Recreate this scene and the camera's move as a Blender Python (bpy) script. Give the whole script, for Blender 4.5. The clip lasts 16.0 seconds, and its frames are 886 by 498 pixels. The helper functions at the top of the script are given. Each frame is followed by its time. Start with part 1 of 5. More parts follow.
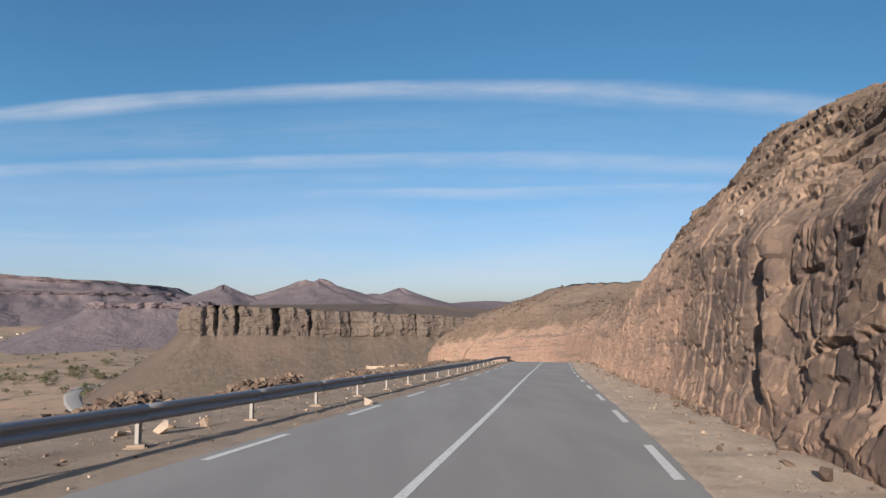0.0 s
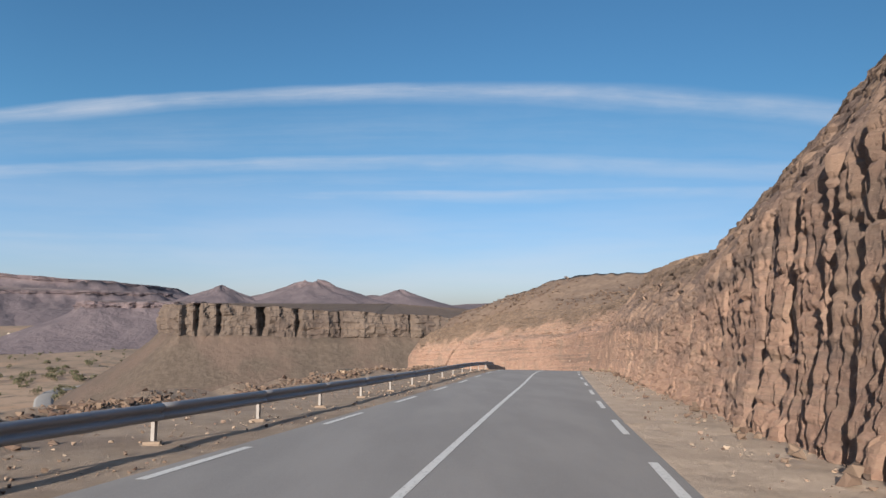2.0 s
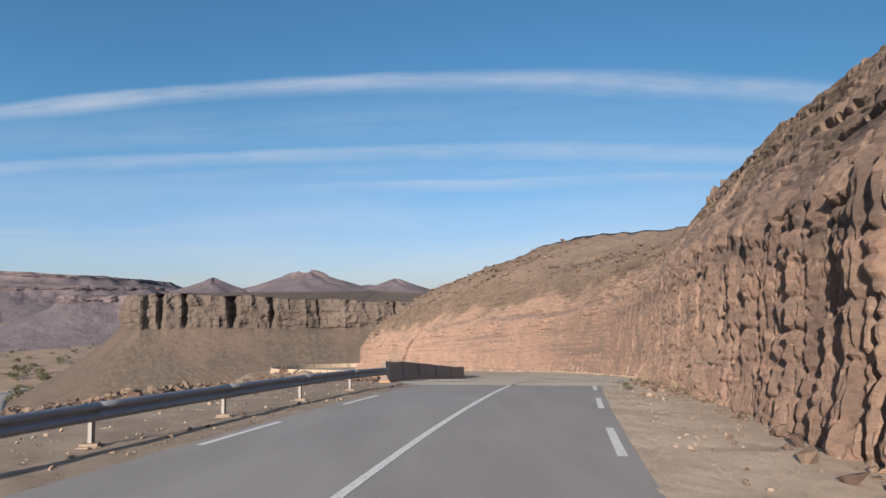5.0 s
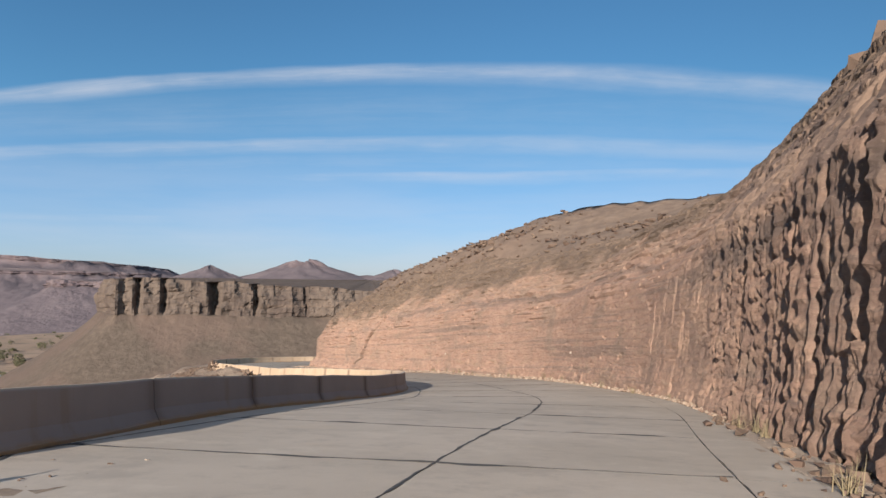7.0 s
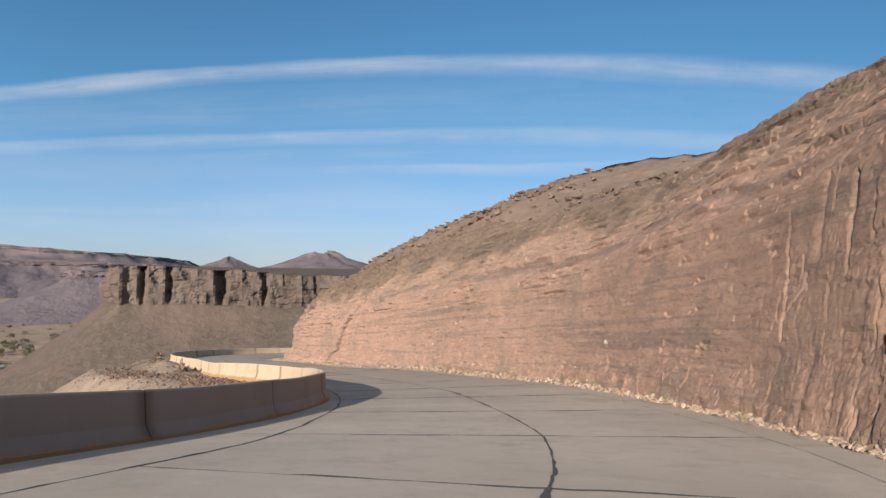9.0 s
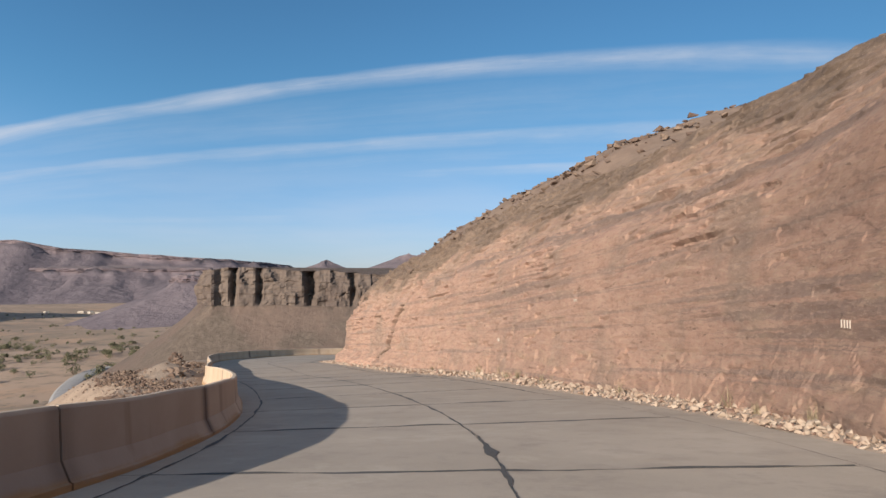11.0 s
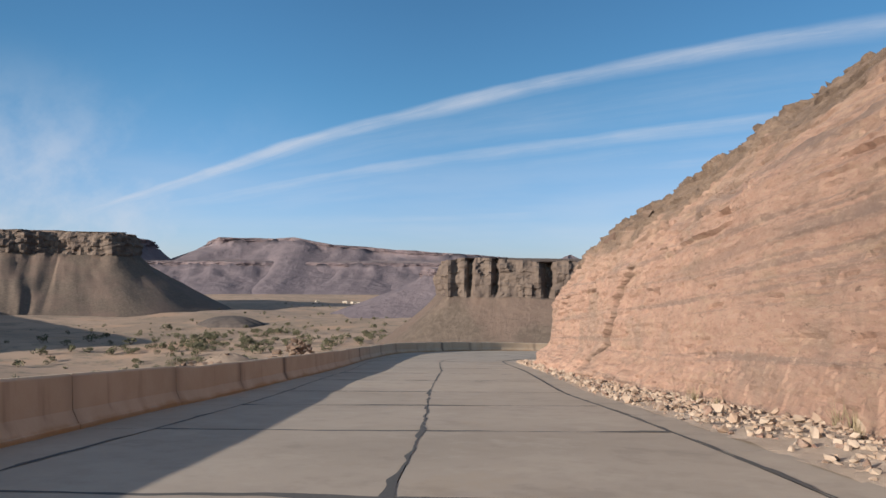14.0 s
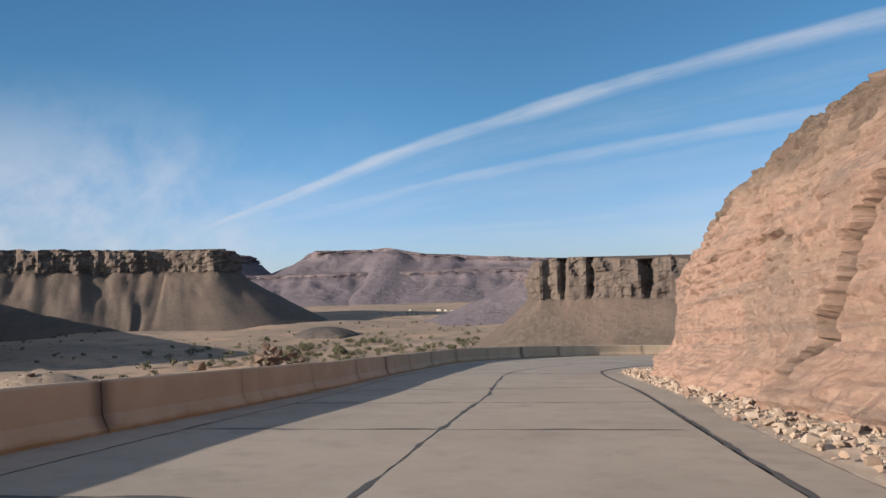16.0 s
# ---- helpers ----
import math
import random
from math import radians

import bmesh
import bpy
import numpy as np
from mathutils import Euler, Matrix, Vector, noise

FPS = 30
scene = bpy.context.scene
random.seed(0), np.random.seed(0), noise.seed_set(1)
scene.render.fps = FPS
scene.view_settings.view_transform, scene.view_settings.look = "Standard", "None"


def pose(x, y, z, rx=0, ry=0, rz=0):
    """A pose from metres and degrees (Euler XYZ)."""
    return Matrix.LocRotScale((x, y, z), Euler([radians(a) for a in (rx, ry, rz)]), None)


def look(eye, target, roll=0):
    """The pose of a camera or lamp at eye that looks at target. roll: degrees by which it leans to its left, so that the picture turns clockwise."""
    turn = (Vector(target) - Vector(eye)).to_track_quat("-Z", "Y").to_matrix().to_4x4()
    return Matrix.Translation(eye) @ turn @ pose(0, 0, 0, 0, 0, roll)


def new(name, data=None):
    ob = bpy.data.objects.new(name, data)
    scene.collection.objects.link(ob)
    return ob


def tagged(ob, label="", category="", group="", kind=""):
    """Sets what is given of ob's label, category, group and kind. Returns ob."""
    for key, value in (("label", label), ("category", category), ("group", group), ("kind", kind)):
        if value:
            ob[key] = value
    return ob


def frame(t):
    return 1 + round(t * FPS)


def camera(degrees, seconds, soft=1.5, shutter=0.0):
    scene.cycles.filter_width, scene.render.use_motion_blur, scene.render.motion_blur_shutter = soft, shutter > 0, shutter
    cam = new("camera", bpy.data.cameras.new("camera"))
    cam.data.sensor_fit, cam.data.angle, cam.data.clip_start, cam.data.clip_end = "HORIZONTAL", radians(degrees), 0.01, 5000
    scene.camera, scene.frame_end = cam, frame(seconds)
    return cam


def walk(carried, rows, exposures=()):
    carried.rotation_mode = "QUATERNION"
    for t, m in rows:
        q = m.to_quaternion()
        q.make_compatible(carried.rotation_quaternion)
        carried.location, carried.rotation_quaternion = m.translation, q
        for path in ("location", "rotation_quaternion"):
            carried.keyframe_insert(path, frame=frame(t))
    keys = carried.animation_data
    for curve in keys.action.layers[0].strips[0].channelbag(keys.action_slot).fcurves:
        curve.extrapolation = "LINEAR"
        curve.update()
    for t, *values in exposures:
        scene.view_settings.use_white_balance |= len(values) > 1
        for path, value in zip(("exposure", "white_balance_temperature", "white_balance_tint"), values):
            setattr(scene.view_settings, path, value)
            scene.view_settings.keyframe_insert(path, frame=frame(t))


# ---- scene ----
cam = camera(64.0, 16.0)
PATH = [
    (0, (0.000, -0.000, 1.452), (0.0011, 1.9922, 1.6284), -0.12),
    (0.5, (1.037, 6.655, 1.107), (1.0312, 8.6476, 1.2754), 0.10),
    (1, (2.090, 13.399, 0.741), (2.0804, 15.3908, 0.9202), 0.57),
    (1.5, (3.172, 20.266, 0.348), (3.1653, 22.2581, 0.5208), 0.21),
    (2, (4.268, 27.066, -0.035), (4.2625, 29.0571, 0.1486), 0.25),
    (2.5, (5.345, 33.607, -0.377), (5.3400, 35.5991, -0.1967), 0.08),
    (3, (6.320, 39.914, -0.713), (6.3176, 41.9076, -0.5549), -0.08),
    (5.5, (11.637, 69.021, -2.149), (11.6435, 71.0148, -1.9957), -1.33),
    (6, (12.591, 74.403, -2.449), (12.6030, 76.3959, -2.2869), -1.72),
    (6.5, (13.377, 79.542, -2.758), (13.3836, 81.5371, -2.6231), -0.66),
    (7, (14.138, 84.334, -3.017), (14.1370, 86.3295, -2.8850), 0.18),
    (7.5, (14.859, 88.756, -3.282), (14.8481, 90.7528, -3.1780), 0.13),
    (8, (15.492, 92.835, -3.622), (15.4741, 94.8321, -3.5079), -0.16),
    (10.5, (17.259, 112.221, -5.589), (17.0303, 114.2048, -5.4885), 0.16),
    (11, (17.300, 115.980, -5.897), (16.9796, 117.9508, -5.7830), -0.51),
    (11.5, (17.081, 119.655, -6.195), (16.6573, 121.6074, -6.1048), 0.24),
    (12, (16.652, 123.308, -6.489), (16.1245, 125.2355, -6.4111), 1.12),
    (12.5, (16.057, 126.999, -6.787), (15.4277, 128.8955, -6.7064), 0.36),
    (13, (15.275, 130.760, -7.109), (14.5317, 132.6148, -7.0200), 0.90),
    (13.5, (14.278, 134.583, -7.459), (13.4261, 136.3882, -7.3256), 0.90),
    (14, (13.067, 138.323, -7.787), (12.1031, 140.0725, -7.6830), 0.30),
    (14.5, (11.660, 141.859, -8.053), (10.6088, 143.5572, -7.9490), 0.79),
    (15, (10.119, 145.319, -8.337), (9.0006, 146.9722, -8.2200), 1.11),
    (15.5, (8.508, 148.848, -8.718), (7.3475, 150.4730, -8.6093), 0.86),
    (16, (6.865, 152.432, -9.162), (5.6819, 154.0395, -9.0353), -1.59),
]
walk(cam, [(t, look(eye, target, roll)) for t, eye, target, roll in PATH])

# ---- sun and sky ----
SUN_AZ, SUN_EL = radians(180 - 19), radians(15.3)   # sun stands behind and a little to the left
LIGHT = Vector((math.sin(radians(19)) * math.cos(SUN_EL), math.cos(radians(19)) * math.cos(SUN_EL), -math.sin(SUN_EL)))
sun = new("sun", bpy.data.lights.new("sun", "SUN"))
sun.data.energy, sun.data.angle, sun.data.color = 4.6, radians(0.55), (1.0, 0.90, 0.79)
sun.matrix_world = look((0, 0, 300), Vector((0, 0, 300)) + LIGHT)
scene.view_settings.exposure = 0.95


class Nodes:
    """A short way to write node trees."""

    def __init__(self, tree):
        self.t = tree
        tree.nodes.clear()

    def n(self, kind, ins=None, **props):
        node = self.t.nodes.new(kind)
        for k, v in props.items():
            setattr(node, k, v)
        for k, v in (ins or {}).items():
            if isinstance(v, bpy.types.NodeSocket):
                self.t.links.new(v, node.inputs[k])
            else:
                node.inputs[k].default_value = v
        return node

    def m(self, op, a, b=0.0, c=0.0):
        return self.n("ShaderNodeMath", {0: a, 1: b, 2: c}, operation=op).outputs[0]

    def ramp(self, f, lo, hi, a=0.0, b=1.0):
        return self.n("ShaderNodeMapRange", {0: f, 1: lo, 2: hi, 3: a, 4: b}, interpolation_type="SMOOTHSTEP").outputs[0]

    def mix(self, f, a, b, mode="MIX"):
        x = self.n("ShaderNodeMix", data_type="RGBA", blend_type=mode)
        for k, v in ((0, f), (6, a), (7, b)):
            if isinstance(v, bpy.types.NodeSocket):
                self.t.links.new(v, x.inputs[k])
            else:
                x.inputs[k].default_value = v if k == 0 else (*v, 1)[:4]
        return x.outputs[2]

    def noise(self, vec, scale, detail=4, rough=0.55, kind="FBM"):
        return self.n("ShaderNodeTexNoise", {"Vector": vec, "Scale": scale, "Detail": detail, "Roughness": rough}).outputs[0]

    def scaled(self, vec, s):
        return self.n("ShaderNodeVectorMath", {0: vec, 1: s}, operation="MULTIPLY").outputs[0]


world = bpy.data.worlds.new("sky")
scene.world = world
world.use_nodes = True
W = Nodes(world.node_tree)
sky = W.n("ShaderNodeTexSky", sky_type="NISHITA", sun_disc=False, sun_elevation=SUN_EL, sun_rotation=SUN_AZ,
          air_density=1.0, dust_density=0.7, ozone_density=3.0, altitude=300)
way = W.n("ShaderNodeTexCoord").outputs["Generated"]
sep = W.n("ShaderNodeSeparateXYZ", {0: way})
wx, wy, wz = sep.outputs
AZ = W.m("MULTIPLY", W.m("ARCTAN2", W.m("MULTIPLY", wx, -1.0), wy), 57.2958)
EL = W.m("MULTIPLY", W.m("ARCSINE", wz), 57.2958)
azel = W.n("ShaderNodeCombineXYZ", {0: W.m("MULTIPLY", AZ, 0.035), 1: W.m("MULTIPLY", EL, 0.25), 2: 0.0}).outputs[0]
wob = W.m("MULTIPLY", W.m("SUBTRACT", W.noise(azel, 1.1, 3), 0.5), 1.2)
veil = W.noise(W.n("ShaderNodeCombineXYZ", {0: W.m("MULTIPLY", AZ, 0.03), 1: W.m("MULTIPLY", EL, 0.2), 2: 7.0}).outputs[0], 1.3, 4)


def streak(a, b, c, half, low, amount, az0=-60.0, az1=70.0, seed=0.0):
    """One cirrus band: elevation a + b az + c az az, sharp above, feathered below and combed into fibres, wider to the right."""
    mid = W.m("ADD", W.m("MULTIPLY_ADD", W.m("MULTIPLY_ADD", AZ, c, b), AZ, a), wob)
    spread = W.ramp(AZ, 22, -30, 1.0, 1.9)
    off = W.m("DIVIDE", W.m("SUBTRACT", EL, mid), spread)
    up = W.ramp(off, 0.0, half, 1.0, 0.0)
    down = W.ramp(off, -low, 0.0, 0.0, 1.0)
    comb = W.noise(W.n("ShaderNodeCombineXYZ", {0: W.m("MULTIPLY_ADD", off, 0.10, W.m("MULTIPLY", AZ, 0.045)), 1: W.m("MULTIPLY", off, 0.8), 2: seed}).outputs[0], 1.6, 6, 0.62)
    puff = W.noise(W.n("ShaderNodeCombineXYZ", {0: W.m("MULTIPLY", AZ, 0.10), 1: W.m("MULTIPLY", EL, 0.25), 2: seed + 5.0}).outputs[0], 1.4, 5, 0.6)
    ends = W.m("MULTIPLY", W.ramp(AZ, az0, az0 + 24, 0, 1), W.ramp(AZ, az1 - 24, az1, 1, 0))
    body = W.m("MULTIPLY", W.m("MULTIPLY", up, down), W.m("DIVIDE", ends, W.m("POWER", spread, 0.7)))
    return W.m("MULTIPLY", W.m("MULTIPLY", body, W.ramp(comb, 0.25, 0.7, amount * 0.45, amount * 1.1)), W.ramp(puff, 0.25, 0.65, 0.6, 1.0))


cover = streak(18.0, -0.003, -0.0041, 0.55, 1.25, 0.66, -60, 72, 1.0)
for band in (streak(12.5, 0.0, -0.0026, 0.5, 1.3, 0.46, -60, 66, 2.0), streak(9.8, -0.009, -0.0013, 0.35, 0.9, 0.50, -75, 26, 3.0),
             streak(6.2, 0.0, -0.0006, 0.8, 1.3, 0.24, -60, 60, 4.0), streak(14.9, 0.0, -0.003, 2.2, 3.0, 0.17, -60, 60, 6.0), streak(10.6, 0.0, -0.0022, 1.6, 2.6, 0.20, -60, 62, 7.0)):
    cover = W.m("MAXIMUM", cover, band)
swirl = W.noise(W.n("ShaderNodeCombineXYZ", {0: W.m("MULTIPLY_ADD", EL, 0.07, W.m("MULTIPLY", AZ, 0.06)), 1: W.m("MULTIPLY_ADD", AZ, 0.05, W.m("MULTIPLY", EL, -0.05)), 2: 9.0}).outputs[0], 1.5, 6, 0.6)
fan = W.m("MULTIPLY", W.m("MULTIPLY", W.ramp(AZ, 36, 62), W.ramp(EL, 18, 4, 0, 1)), W.ramp(swirl, 0.38, 0.70, 0.12, 0.72))
low_veil = W.m("MULTIPLY", W.m("MULTIPLY", W.ramp(EL, 14, 4), W.ramp(EL, -2, 3)), W.ramp(veil, 0.35, 0.7, 0.08, 0.32))
# bright veil added above the view, to lift the shadows on the ground
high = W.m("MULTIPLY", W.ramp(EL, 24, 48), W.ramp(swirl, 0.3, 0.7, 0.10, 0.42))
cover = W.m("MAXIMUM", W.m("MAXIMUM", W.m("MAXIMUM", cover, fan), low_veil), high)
grade = W.mix(W.ramp(EL, 0, 16), (0.93, 0.97, 1.30), (0.63, 1.0, 1.13))
grade = W.mix(W.ramp(EL, 26, 50), grade, (1.0, 1.05, 1.10))
tint = W.mix(1.0, sky.outputs[0], grade, "MULTIPLY")
tint = W.mix(1.0, tint, W.mix(W.ramp(AZ, 28, 52), W.mix(W.ramp(AZ, -32, 30), (1.22, 1.22, 1.22), (0.84, 0.84, 0.84)), (0.98, 0.98, 0.98)), "MULTIPLY")
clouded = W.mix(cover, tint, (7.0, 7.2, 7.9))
bg = W.n("ShaderNodeBackground", {0: clouded, 1: 0.051})
W.n("ShaderNodeOutputWorld", {0: bg.outputs[0]})


# ---- materials ----
def material(name, build, rough=0.9, metal=0.0, bump=0.3, spec=0.3):
    """build(N, P) gives colour and relief from the place P in metres."""
    mat = bpy.data.materials.new(name)
    mat.use_nodes = True
    N = Nodes(mat.node_tree)
    P = N.n("ShaderNodeNewGeometry").outputs["Position"]
    got = build(N, P)
    colour, height = got[0], got[1]
    ins = {"Base Color": colour, "Roughness": got[2] if len(got) > 2 else rough, "Metallic": metal, "Specular IOR Level": spec}
    if height is not None:
        ins["Normal"] = N.n("ShaderNodeBump", {"Height": height, "Strength": bump, "Distance": got[3] if len(got) > 3 else 0.05}).outputs[0]
    sh = N.n("ShaderNodeBsdfPrincipled", ins)
    N.n("ShaderNodeOutputMaterial", {0: sh.outputs[0]})
    return mat


def attr(N, name):
    return N.n("ShaderNodeAttribute", attribute_name=name).outputs["Fac"]


def b_asphalt(N, P):
    big = N.noise(N.scaled(P, (1, 0.18, 1)), 0.9, 4)
    grain = N.noise(P, 55, 3, 0.7)
    c = N.mix(N.ramp(big, 0.3, 0.7), (0.236, 0.224, 0.215), (0.289, 0.274, 0.262))
    c = N.mix(N.ramp(grain, 0.35, 0.75, 0, 0.55), c, (0.366, 0.342, 0.319))
    return c, grain, 0.85, 0.01


def b_paint(N, P):
    wear = N.noise(P, 14, 5, 0.7)
    return N.mix(N.ramp(wear, 0.5, 0.72, 0, 0.75), (0.68, 0.67, 0.64), (0.25, 0.24, 0.23)), wear, 0.7, 0.004


def b_slab(N, P):
    big = N.noise(P, 0.22, 4)
    mid = N.noise(P, 1.7, 5, 0.65)
    fine = N.noise(P, 38, 3, 0.7)
    own = N.n("ShaderNodeObjectInfo").outputs["Random"]
    along = N.n("ShaderNodeSeparateXYZ", {0: P}).outputs[1]
    c = N.mix(N.ramp(big, 0.3, 0.7), (0.433, 0.367, 0.293), (0.516, 0.438, 0.353))
    c = N.mix(N.ramp(mid, 0.45, 0.75, 0, 0.5), c, (0.349, 0.294, 0.239))
    c = N.mix(N.ramp(fine, 0.5, 0.8, 0, 0.35), c, (0.646, 0.553, 0.444))
    c = N.mix(N.m("MULTIPLY", own, 0.22), c, (0.362, 0.310, 0.253))
    worn = N.noise(P, 0.55, 9, 0.72)
    c = N.mix(N.ramp(worn, 0.52, 0.64, 0, 0.45), c, (0.56, 0.485, 0.395))
    c = N.mix(N.ramp(worn, 0.46, 0.36, 0, 0.4), c, (0.31, 0.265, 0.22))
    stain = N.noise(N.scaled(P, (0.598, 0.557, 0.502)), 0.8, 6, 0.7)
    c = N.mix(N.ramp(stain, 0.58, 0.7, 0, 0.28), c, (0.478, 0.373, 0.261))
    traffic = N.mix(N.ramp(along, 96, 150), (1.12, 1.12, 1.13), (0.75, 0.735, 0.73))
    c = N.mix(1.0, c, traffic, "MULTIPLY")
    return c, N.m("ADD", fine, N.m("MULTIPLY", mid, 0.6)), 0.9, 0.008


def b_tar(N, P):
    f = N.noise(P, 30, 3)
    return N.mix(f, (0.058, 0.055, 0.052), (0.111, 0.104, 0.098)), f, 0.8, 0.01


def b_barrier(N, P):
    run = N.noise(N.scaled(P, (1.6, 1.6, 0.18)), 1.0, 5, 0.6)
    blot = N.noise(P, 0.8, 5, 0.62)
    fine = N.noise(P, 26, 3)
    h = attr(N, "rise")
    c = N.mix(N.ramp(blot, 0.35, 0.68), (0.464, 0.340, 0.233), (0.516, 0.387, 0.273))
    c = N.mix(attr(N, "grey"), c, N.mix(blot, (0.25, 0.20, 0.18), (0.33, 0.27, 0.24)))
    c = N.mix(N.ramp(run, 0.58, 0.76, 0, 0.55), c, (0.25, 0.175, 0.125))
    c = N.mix(N.m("MULTIPLY", attr(N, "joint"), N.ramp(run, 0.25, 0.5, 0.5, 1.0)), c, (0.13, 0.09, 0.07))
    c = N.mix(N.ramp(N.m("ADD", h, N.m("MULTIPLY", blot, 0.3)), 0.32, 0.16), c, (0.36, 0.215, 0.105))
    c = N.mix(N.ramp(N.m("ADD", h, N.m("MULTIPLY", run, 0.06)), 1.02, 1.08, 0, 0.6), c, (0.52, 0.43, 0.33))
    return c, N.m("ADD", fine, blot), 0.92, 0.01


def b_steel(N, P):
    f = N.noise(N.scaled(P, (1, 0.3, 2)), 4, 5, 0.65)
    return N.mix(f, (0.22, 0.225, 0.25), (0.33, 0.33, 0.35)), f, 0.55, 0.003


def b_post(N, P):
    f = N.noise(P, 9, 4)
    return N.mix(f, (0.217, 0.197, 0.181), (0.290, 0.269, 0.250)), f, 0.6, 0.003


def b_footing(N, P):
    f = N.noise(P, 12, 5, 0.65)
    return N.mix(f, (0.203, 0.151, 0.114), (0.281, 0.216, 0.166)), f, 0.95, 0.02


def b_rock(N, P):
    """The road cut: brown varnish, tan breaks and the red cut, by zone."""
    z = N.n("ShaderNodeSeparateXYZ", {0: P}).outputs[2]
    rise, red, block = attr(N, "rise"), attr(N, "red"), attr(N, "block")
    big = N.noise(P, 0.35, 5, 0.6)
    mid = N.noise(N.scaled(P, (0.6, 0.6, 1.5)), 1.6, 6, 0.65)
    fine = N.noise(N.scaled(P, (0.6, 0.6, 1.8)), 9, 6, 0.7)
    bed = N.noise(N.n("ShaderNodeCombineXYZ", {0: N.m("MULTIPLY", N.n("ShaderNodeSeparateXYZ", {0: P}).outputs[0], 0.05),
                  1: N.m("MULTIPLY", N.n("ShaderNodeSeparateXYZ", {0: P}).outputs[1], 0.05), 2: N.m("MULTIPLY", rise, 2.2)}).outputs[0], 1.0, 5, 0.7)
    brown = N.mix(N.ramp(big, 0.35, 0.65), (0.150, 0.104, 0.086), (0.205, 0.143, 0.115))
    brown = N.mix(N.ramp(block, 0.40, 0.62, 0, 0.5), brown, (0.285, 0.198, 0.143))
    brown = N.mix(N.ramp(block, 0.40, 0.25, 0, 0.5), brown, (0.125, 0.092, 0.080))
    brown = N.mix(N.ramp(mid, 0.52, 0.7, 0, 0.45), brown, (0.125, 0.093, 0.082))
    brown = N.mix(N.ramp(N.m("ADD", rise, N.m("MULTIPLY", big, 3.0)), 3.4, 1.5, 0, 0.75), brown, (0.290, 0.192, 0.146))
    brown = N.mix(N.m("MULTIPLY", attr(N, "strata"), N.ramp(mid, 0.25, 0.6, 0.5, 1.0)), brown, (0.310, 0.218, 0.160))
    cut = N.mix(N.ramp(mid, 0.3, 0.7), (0.290, 0.174, 0.129), (0.345, 0.222, 0.166))
    cut = N.mix(N.ramp(bed, 0.51, 0.60, 0, 0.8), cut, (0.185, 0.130, 0.108))
    cut = N.mix(N.ramp(bed, 0.44, 0.30, 0, 0.5), cut, (0.275, 0.172, 0.118))
    blotch = N.noise(N.scaled(P, (0.5, 0.5, 1.8)), 0.9, 7, 0.7)
    cut = N.mix(N.ramp(blotch, 0.52, 0.68, 0, 0.55), cut, (0.265, 0.195, 0.135))
    cut = N.mix(N.ramp(big, 0.50, 0.66, 0, 0.6), cut, (0.190, 0.142, 0.112))
    tiny = N.noise(N.scaled(P, (0.5, 0.5, 1.6)), 4.5, 5, 0.75)
    cut = N.mix(N.ramp(tiny, 0.53, 0.62, 0, 0.55), cut, (0.185, 0.115, 0.088))
    cut = N.mix(N.ramp(tiny, 0.47, 0.38, 0, 0.55), cut, (0.36, 0.25, 0.185))
    nick = N.noise(N.scaled(P, (0.55, 0.55, 2.0)), 2.6, 8, 0.72)
    cut = N.mix(N.ramp(nick, 0.62, 0.66, 0, 0.75), cut, (0.095, 0.058, 0.044))
    cut = N.mix(N.ramp(fine, 0.55, 0.8, 0, 0.4), cut, (0.32, 0.225, 0.17))
    cap = N.mix(N.ramp(mid, 0.35, 0.65), (0.116, 0.082, 0.061), (0.172, 0.122, 0.090))
    cap = N.mix(N.ramp(block, 0.55, 0.8, 0, 0.6), cap, (0.090, 0.067, 0.055))
    cut = N.mix(attr(N, "tan"), cut, N.mix(N.ramp(mid, 0.35, 0.65), (0.235, 0.158, 0.112), (0.30, 0.215, 0.155)))
    c = N.mix(red, brown, cut)
    # darker beds, and the painted shade of the open crack
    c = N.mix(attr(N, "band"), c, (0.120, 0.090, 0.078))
    c = N.mix(attr(N, "cap"), c, cap)
    piece = N.mix(N.ramp(block, 0.28, 0.72), (0.84, 0.85, 0.87), (1.14, 1.12, 1.09))
    c = N.mix(N.m("SUBTRACT", 1.0, N.m("MULTIPLY", red, 0.75)), c, N.mix(1.0, c, piece, "MULTIPLY"))
    speck = N.noise(N.scaled(P, (0.6, 0.6, 1.2)), 16, 4, 0.75)
    c = N.mix(N.ramp(speck, 0.42, 0.33, 0, 0.5), c, (0.38, 0.28, 0.215))
    c = N.mix(N.ramp(speck, 0.59, 0.67, 0, 0.32), c, (0.10, 0.068, 0.054))
    c = N.mix(N.ramp(fine, 0.4, 0.75, 0, 0.2), c, (0.30, 0.225, 0.165))
    rough2 = N.noise(N.scaled(P, (0.8, 0.8, 1.7)), 4.5, 9, 0.80)
    return c, N.m("ADD", N.m("MULTIPLY", rough2, 1.0), N.m("MULTIPLY", fine, 0.5)), 0.95, 0.09


